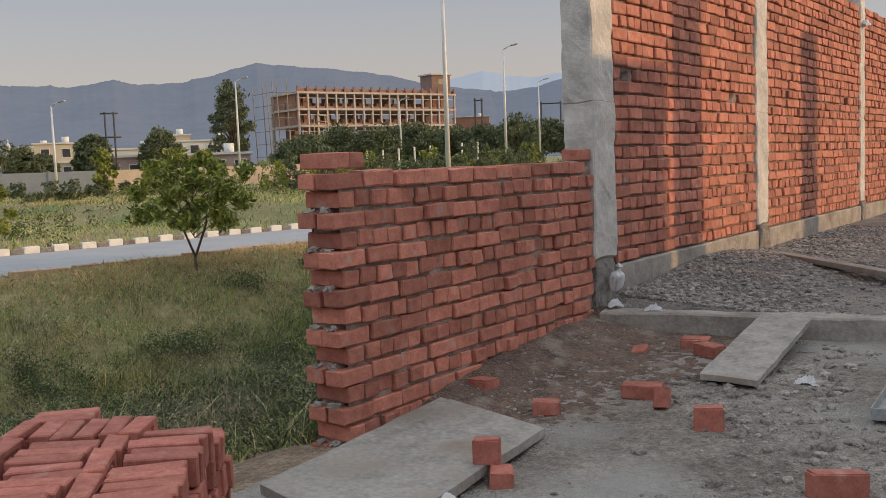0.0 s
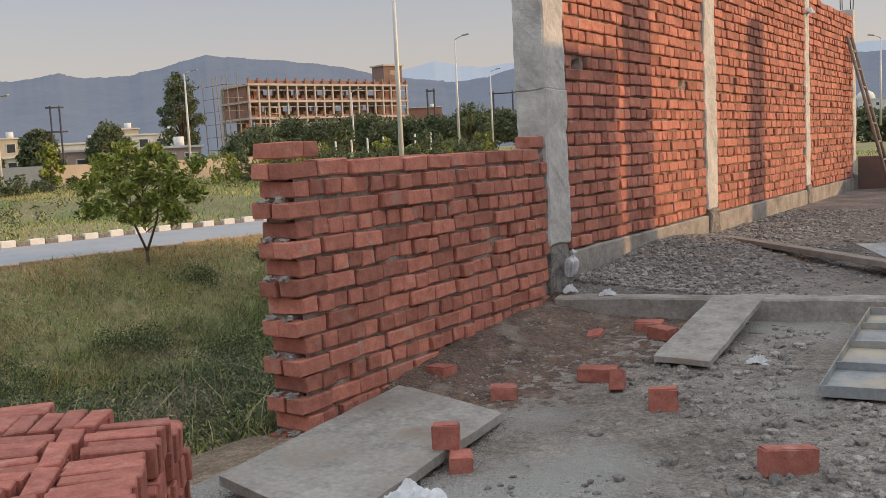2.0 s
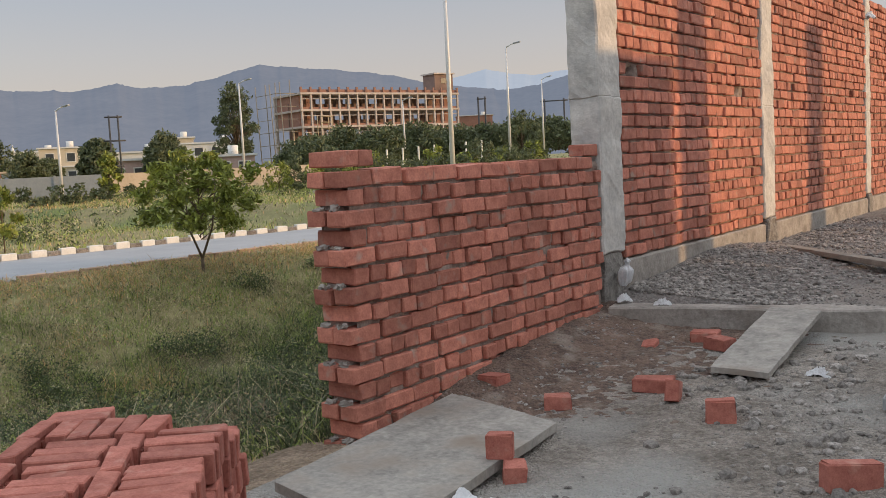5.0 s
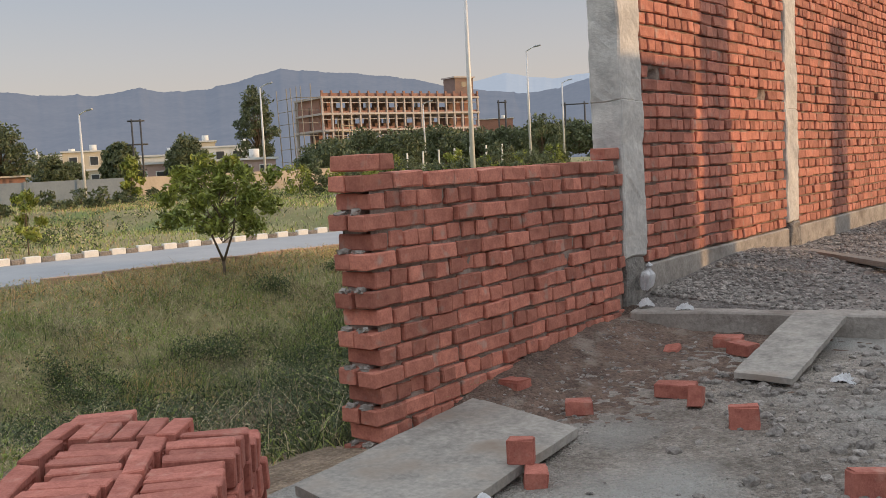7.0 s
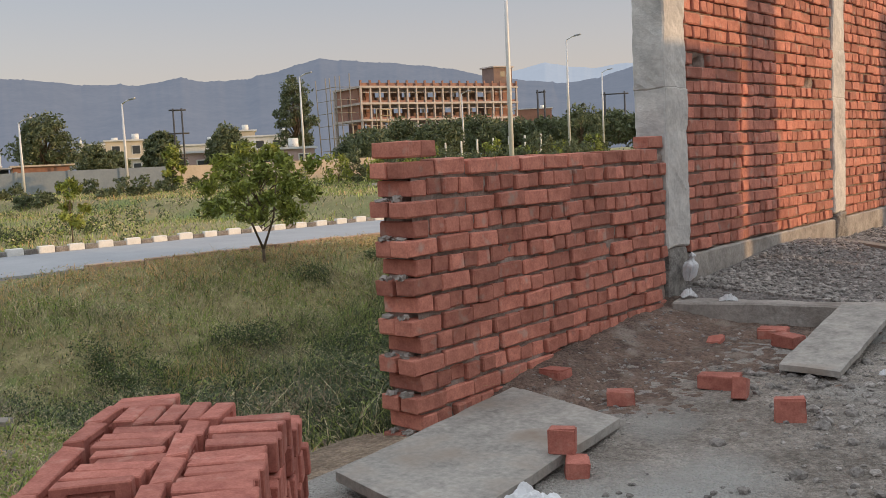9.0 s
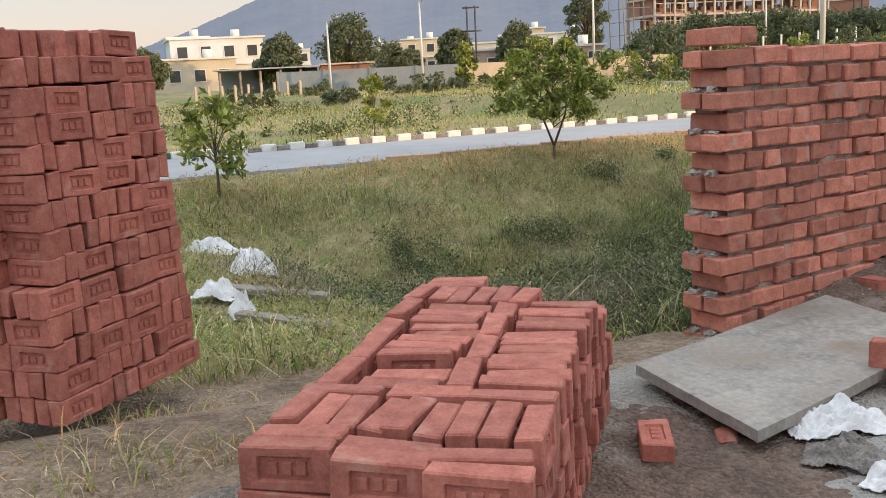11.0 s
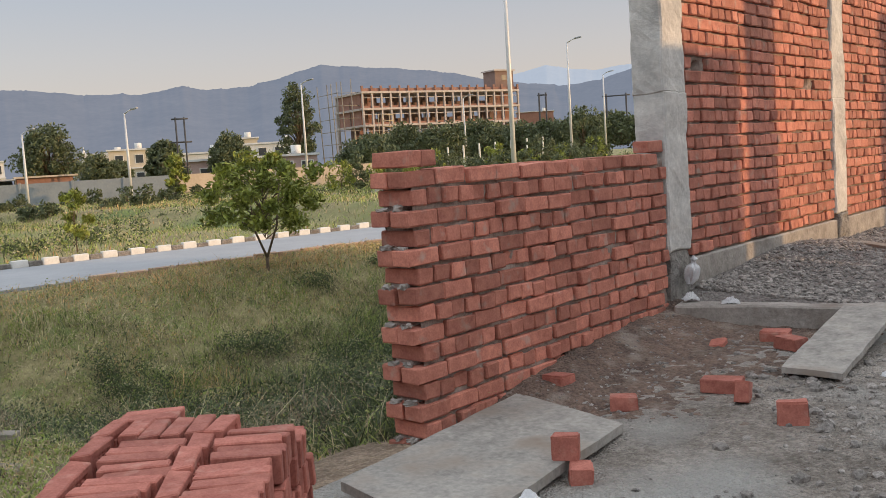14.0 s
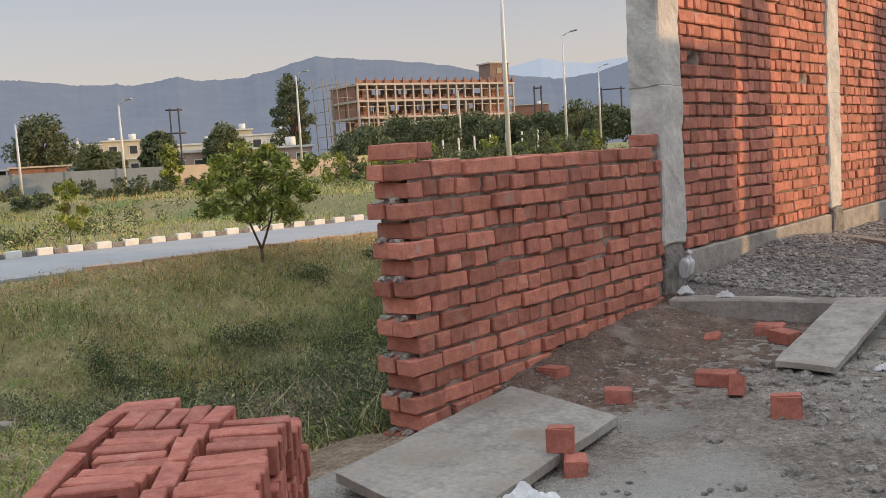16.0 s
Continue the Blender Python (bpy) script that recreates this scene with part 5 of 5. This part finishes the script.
LAMPS = [(58.25, 54, 4.9), (48.15, 61, 6.2), (35.75, 31, 8.5), (32.3, 56, 6.6), (30.3, 80, 5.9), (63.7, 55, 4.2), (38.6, 80, 5.2)]
for az, d, h in LAMPS:
    street_lamp(az, d, h, 20, 0.07 if d > 40 else 0.075)


def pylon():
    x, y = far_pos(55.25, 60)
    ob = thing("power_pole", "dark twin-post steel power pole with crossarms", "power pole", Matrix.Translation((x, y, field_z(x, y))) @ Matrix.Rotation(radians(55), 4, "Z"))
    h = 5.2 - field_z(x, y)
    for sx in (-0.25, 0.25):
        bar("post", (sx, 0, -0.3), (sx, 0, h), 0.052, M_DARKSTEEL, ob, 6)
    for zz, w in ((h - 0.1, 0.5), (h - 1.5, 0.62), (h - 3.0, 0.42)):
        bar("crossarm", (-w, 0, zz), (w, 0, zz), 0.05, M_DARKSTEEL, ob, 6)
pylon()
for az, d, h, w in ((33.9, 85, 5.2, 0.3), (29.6, 90, 4.6, 0.9)):
    x, y = far_pos(az, d)
    ob = thing("power_pole", "dark slim twin power pole with crossarm", "power pole", Matrix.Translation((x, y, field_z(x, y))) @ Matrix.Rotation(radians(az), 4, "Z"))
    for sx in (-w, w):
        bar("post", (sx, 0, -0.3), (sx, 0, h), 0.08, M_DARKSTEEL, ob, 6)
    bar("crossarm", (-w * 1.4, 0, h - 0.2), (w * 1.4, 0, h - 0.2), 0.06, M_DARKSTEEL, ob, 6)
for i in range(9):
    az = 41.6 - i * 0.95
    x, y = far_pos(az, 58)
    thing("fence_post", "thin white concrete fence post in the field", "fence post", Matrix.Translation((x, y, field_z(x, y) - 0.2)), group="fence posts", data=soft_box("fence_post", 0.09, 0.09, 1.5, 0.01, M_WHITE, 0.004, 0, 10))
for i in range(9):
    az = 71.5 - i * 0.75
    x, y = far_pos(az, 50)
    thing("fence_post", "thin pale concrete fence post before the shed", "fence post", Matrix.Translation((x, y, field_z(x, y) - 0.2)), group="fence posts", data=soft_box("fence_post", 0.12, 0.12, 1.25, 0.01, M_TANWALL, 0.004, 0, 11))


# ---------------- boundary walls, shed and houses ----------------
def wall_between(name, label, az0, d0, az1, d1, z0, z1, mat_, thick=0.2):
    a, b = Vector((*far_pos(az0, d0), 0)), Vector((*far_pos(az1, d1), 0))
    L = (b - a).length
    ob = thing(name, label, "boundary wall", Matrix.Translation(a) @ Matrix.Rotation(math.atan2(b.y - a.y, b.x - a.x), 4, "Z"), kind="structure")
    n = max(1, round(L / 3.0))
    pan = boxes_mesh("panel", [(0.02, L / n - 0.1, -thick / 2, thick / 2, z0, z1)], mat_)
    pil = boxes_mesh("pillar", [(-0.1, 0.02, -thick * 0.8, thick * 0.8, z0, z1 + 0.05)], mat_)
    for i in range(n):
        put("panel", pan, ob, "", Matrix.Translation((L / n * i, 0, 0)))
        put("pillar", pil, ob, "", Matrix.Translation((L / n * i, 0, 0)))


wall_between("boundary_wall", "blue-grey block boundary wall", 66.7, 59, 55.8, 58, -0.3, 1.75, M_GREYWALL)
wall_between("boundary_wall", "tan plastered boundary wall", 55.7, 59, 43.6, 66, 0.0, 1.75, M_TANWALL)


def house(name, label, az, d, w, depth, h, turn, mat_, storeys, bays, extra=None):
    x, y = far_pos(az, d)
    z = field_z(x, y)
    ob = thing(name, label, "house", Matrix.Translation((x, y, z)) @ Matrix.Rotation(radians(az + turn), 4, "Z"))
    put("wall", boxes_mesh("wall", [(-w / 2, w / 2, 0, depth, -0.5, h)], mat_), ob)
    put("roof", boxes_mesh("roof", [(-w / 2 - 0.25, w / 2 + 0.25, -0.25, depth + 0.25, h, h + 0.18)], M_WHITEWALL), ob)
    for k in range(1, storeys):
        put("ledge", boxes_mesh("ledge", [(-w / 2 - 0.1, w / 2 + 0.1, -0.3, -0.002, h * k / storeys - 0.08, h * k / storeys + 0.08)], M_WHITEWALL), ob)
    put("tank", tubes_mesh("tank", [([(w * 0.25, depth * 0.5, h + 0.18), (w * 0.25, depth * 0.5, h + 1.0)], [0.45, 0.45])], M_WHITE, 10), ob, "white roof water tank")
    for k in range(storeys):
        for i in range(bays):
            cx = -w / 2 + w * (i + 0.5) / bays
            cz = h * (k + 0.5) / storeys
            win = put("window", boxes_mesh("window", [(cx - 0.55, cx + 0.55, -0.06, 0.0, cz - 0.6, cz + 0.6)], M_WHITE), ob)
            put("pane", boxes_mesh("pane", [(cx - 0.47, cx + 0.47, -0.075, -0.061, cz - 0.52, cz + 0.52)], M_WINDOW), win, "dark glass")
    return ob


house("house", "white and pale blue two-storey house", 70.0, 98, 9, 7, 4.9, 6, M_WHITEWALL, 2, 4)
house("house", "pale blue flank house behind the white one", 71.6, 103, 4, 6, 5.2, 6, M_BLUEWALL, 2, 2)
house("house", "cream single-storey house beside white house", 71.8, 92, 9, 5, 2.9, 6, M_YELLOWWALL, 1, 4)
house("house", "cream flat-roofed house among trees", 58.2, 130, 5, 6, 4.6, 0, M_YELLOWWALL, 2, 2)
house("house", "white flat-roofed house among trees", 59.4, 140, 6, 6, 4.4, 0, M_WHITEWALL, 2, 3)
house("house", "cream house beyond the trees", 52.0, 135, 5, 6, 5.4, 0, M_YELLOWWALL, 2, 3)
house("house", "white house beyond the trees", 50.2, 118, 8, 6, 4.0, 0, M_WHITEWALL, 2, 4)
house("house", "low house with faded pink walls", 54.6, 82, 7, 5, 2.3, 0, M_PINKWALL, 1, 4)
house("house", "low house with faded pink walls", 49.9, 84, 7, 5, 2.0, 0, M_PINKWALL, 1, 4)
house("house", "white shed with pale blue tin roof", 54.2, 110, 6, 6, 3.4, 0, M_WHITEWALL, 1, 3)
house("house", "small cream house far behind trees", 65.8, 135, 5, 6, 4.0, 0, M_WHITEWALL, 2, 3)


def shed():
    x, y = far_pos(66.3, 64)
    ob = thing("open_shed", "low open-fronted shed with sheet roof and brick end", "shed", Matrix.Translation((x, y, field_z(x, y))) @ Matrix.Rotation(radians(66), 4, "Z"))
    for i in range(6):
        bar("post", (-4.2 + 1.3 * i, 0, -0.2), (-4.2 + 1.3 * i, 0, 1.75), 0.09, M_CONC, ob, 6)
    put("roof", boxes_mesh("roof", [(-4.6, 2.3, -0.5, 3.4, 1.78, 1.86)], M_TIN), ob, "grey tin sheet roof")
    put("back_wall", boxes_mesh("back_wall", [(-4.4, 2.2, 3.0, 3.2, -0.3, 1.77)], M_GREYWALL), ob)
    put("brick_room", boxes_mesh("brick_room", [(2.35, 5.6, -0.1, 3.0, -0.3, 1.85)], M_FARBRICK), ob, "orange brick room")
    put("room_roof", boxes_mesh("room_roof", [(2.2, 5.9, -0.4, 3.3, 1.86, 1.96)], M_TANWALL), ob)
shed()


# ---------------- building under construction ----------------
def frame_building():
    a, b = Vector((-137.4, 139.0, 0)), Vector((-125.5, 177.7, 0))
    z0, top = 3.0, 17.2
    d = (b - a)
    L = d.length
    # local x along the long front, local y away from the viewer
    m = Matrix.Translation(a) @ Matrix.Rotation(math.atan2(d.y, d.x), 4, "Z")
    ob = thing("building_frame", "unfinished concrete-framed building with open storeys", "building", m)
    n, depth, fh = 18, 12.0, 3.45
    for k in range(5):
        z = top - fh * k
        put("floor_slab", boxes_mesh("floor_slab", [(-0.3, L + 0.3, -0.4, depth + 0.3, z - 0.42, z)], M_FRAME), ob)
    for i in range(n + 1):
        x = L * i / n
        for k in range(4):
            zt, zb = top - fh * k - 0.42, top - fh * (k + 1)
            put("column", boxes_mesh("column", [(x - 0.17, x + 0.17, -0.3, 0.15, zb, zt)], M_FRAME), ob)
            if i % 2 == 0:
                put("column", boxes_mesh("column", [(x - 0.22, x + 0.22, depth - 0.3, depth + 0.25, zb, zt)], M_FRAME), ob)
        put("column_stub", boxes_mesh("column_stub", [(x - 0.2, x + 0.2, -0.3, 0.1, top, top + 1.15)], M_FARBRICK), ob)
    put("parapet", boxes_mesh("parapet", [(0.0, L, 0.12, 0.3, top + 0.003, top + 0.65)], M_FARBRICK), ob, "low brick parapet")
    put("end_infill", boxes_mesh("end_infill", [(0.25, 0.45, 1.5, depth - 0.5, top - 2 * fh, top - 0.45)], M_FARBRICK), ob, "brick infill at the end bays")
    for k in range(3):
        zb = top - fh * (k + 1)
        put("lintel_beam", boxes_mesh("lintel_beam", [(0, L, -0.1, 0.1, zb + 2.05, zb + 2.2)], M_FRAME), ob)
        for i in range(n):
            x = L * (i + 0.5) / n
            put("sill_band", boxes_mesh("sill_band", [(x - L / n / 2 + 0.24, x + L / n / 2 - 0.24, 0.0, 0.2, zb, zb + 0.42)], M_FARBRICK), ob)
            # dark panels added inside the bays, so that the openings look shaded within
            put("bay_shade_panel", boxes_mesh("bay_shade_panel", [(x - L / n / 2 + 0.02, x + L / n / 2 - 0.02, 6.0, 6.2, zb, zb + (fh - 0.6 if (i + k) % 3 else 1.5))], M_TOWER), ob)
            if i in (0, 1, n - 1, n - 2):
                put("brick_infill", boxes_mesh("brick_infill", [(x - L / n / 2 + 0.24, x + L / n / 2 - 0.24, 2.5, 2.7, zb, zb + fh - 0.56)], M_FARBRICK), ob)
    put("stair_tower", boxes_mesh("stair_tower", [(L - 5.4, L - 0.2, 1.0, 5.5, top + 0.003, top + 4.3)], M_TOWER), ob, "brick stair tower")
    put("tower_roof", boxes_mesh("tower_roof", [(L - 5.8, L + 0.1, 0.6, 5.9, top + 4.3, top + 4.6)], M_FRAME), ob)
    put("tower_window", boxes_mesh("tower_window", [(L - 3.6, L - 2.2, 0.95, 0.999, top + 2.2, top + 3.4)], M_WINDOW), ob)
    for i in range(3):
        for j in range(2):
            bar("scaffold_pole", (-2.0 - 2.1 * i, 0.5 + 6.5 * j, 0), (-2.2 - 2.3 * i, 0.5 + 6.5 * j, top + 2.6 - i * 0.5), 0.11, M_WOOD, ob, 5)
    for k in range(6):
        zz = 4 + k * 2.6
        bar("scaffold_ledger", (-5.6, 0.5, zz), (-0.5, 0.5, zz), 0.07, M_WOOD, ob, 5)
        bar("scaffold_ledger", (-5.4, 0.3, zz), (-5.4, 9.6, zz), 0.07, M_WOOD, ob, 5)
    hoist_x = 2.2
    for sx in (0, 2.6):
        for sy in (-4.0, -2.4):
            bar("hoist_post", (hoist_x + sx, sy, 0), (hoist_x + sx, sy, 12.2), 0.10, M_BAMBOO, ob, 5)
    for k in range(8):
        bar("hoist_rail", (hoist_x, -4.0, 3.6 + k * 1.2), (hoist_x + 2.6, -4.0, 3.6 + k * 1.2), 0.09, M_BAMBOO, ob, 5)
    bar("prop", (8.5, -3.5, 2), (9.6, -0.4, 9.6), 0.09, M_BAMBOO, ob, 5)
    bar("prop", (-3.5, -2.5, 2), (-2.0, 0.2, 9.0), 0.09, M_BAMBOO, ob, 5)
frame_building()
house("house", "low red brick building beside the unfinished frame", 34.4, 236, 9, 7, 8.4, 0, M_FARBRICK, 1, 2)
dome_house = house("house", "tiny white domed house far beyond the wall's end", 8.9, 380, 13, 8, 7.0, 0, M_WHITEWALL, 2, 3)
put("dome", tubes_mesh("dome", [([(-4, 3, 7.1 + 3.4 * math.sin(a)) for a in (0, 0.4, 0.8, 1.2, 1.5)], [3.4 * math.cos(a) for a in (0, 0.4, 0.8, 1.2, 1.5)])], M_WHITE, 14), dome_house, "white dome")
street_lamp(8.7, 75, 5.9, 200)
for i in range(14):
    x, y = far_pos(14 - i * 1.0, 95 + random.uniform(-6, 6))
    tree("bushy_tree", "low green tree beyond the plot's end", x, y, ground_z(x, y), 2.6 + random.random(), 2.6, 0.02, 0.3, 700, 230 + i, M_LEAFFAR, 10, 0.1)
x_, y_ = far_pos(60.6, 1050)
thing("temple_spire", "tiny white spire on the hill foot", "spire", Matrix.Translation((x_, y_, 26)), data=tubes_mesh("temple_spire", [([(0, 0, -8), (0, 0, 4), (0, 0, 14)], [3.4, 2.4, 0.2])], M_WHITE, 10))
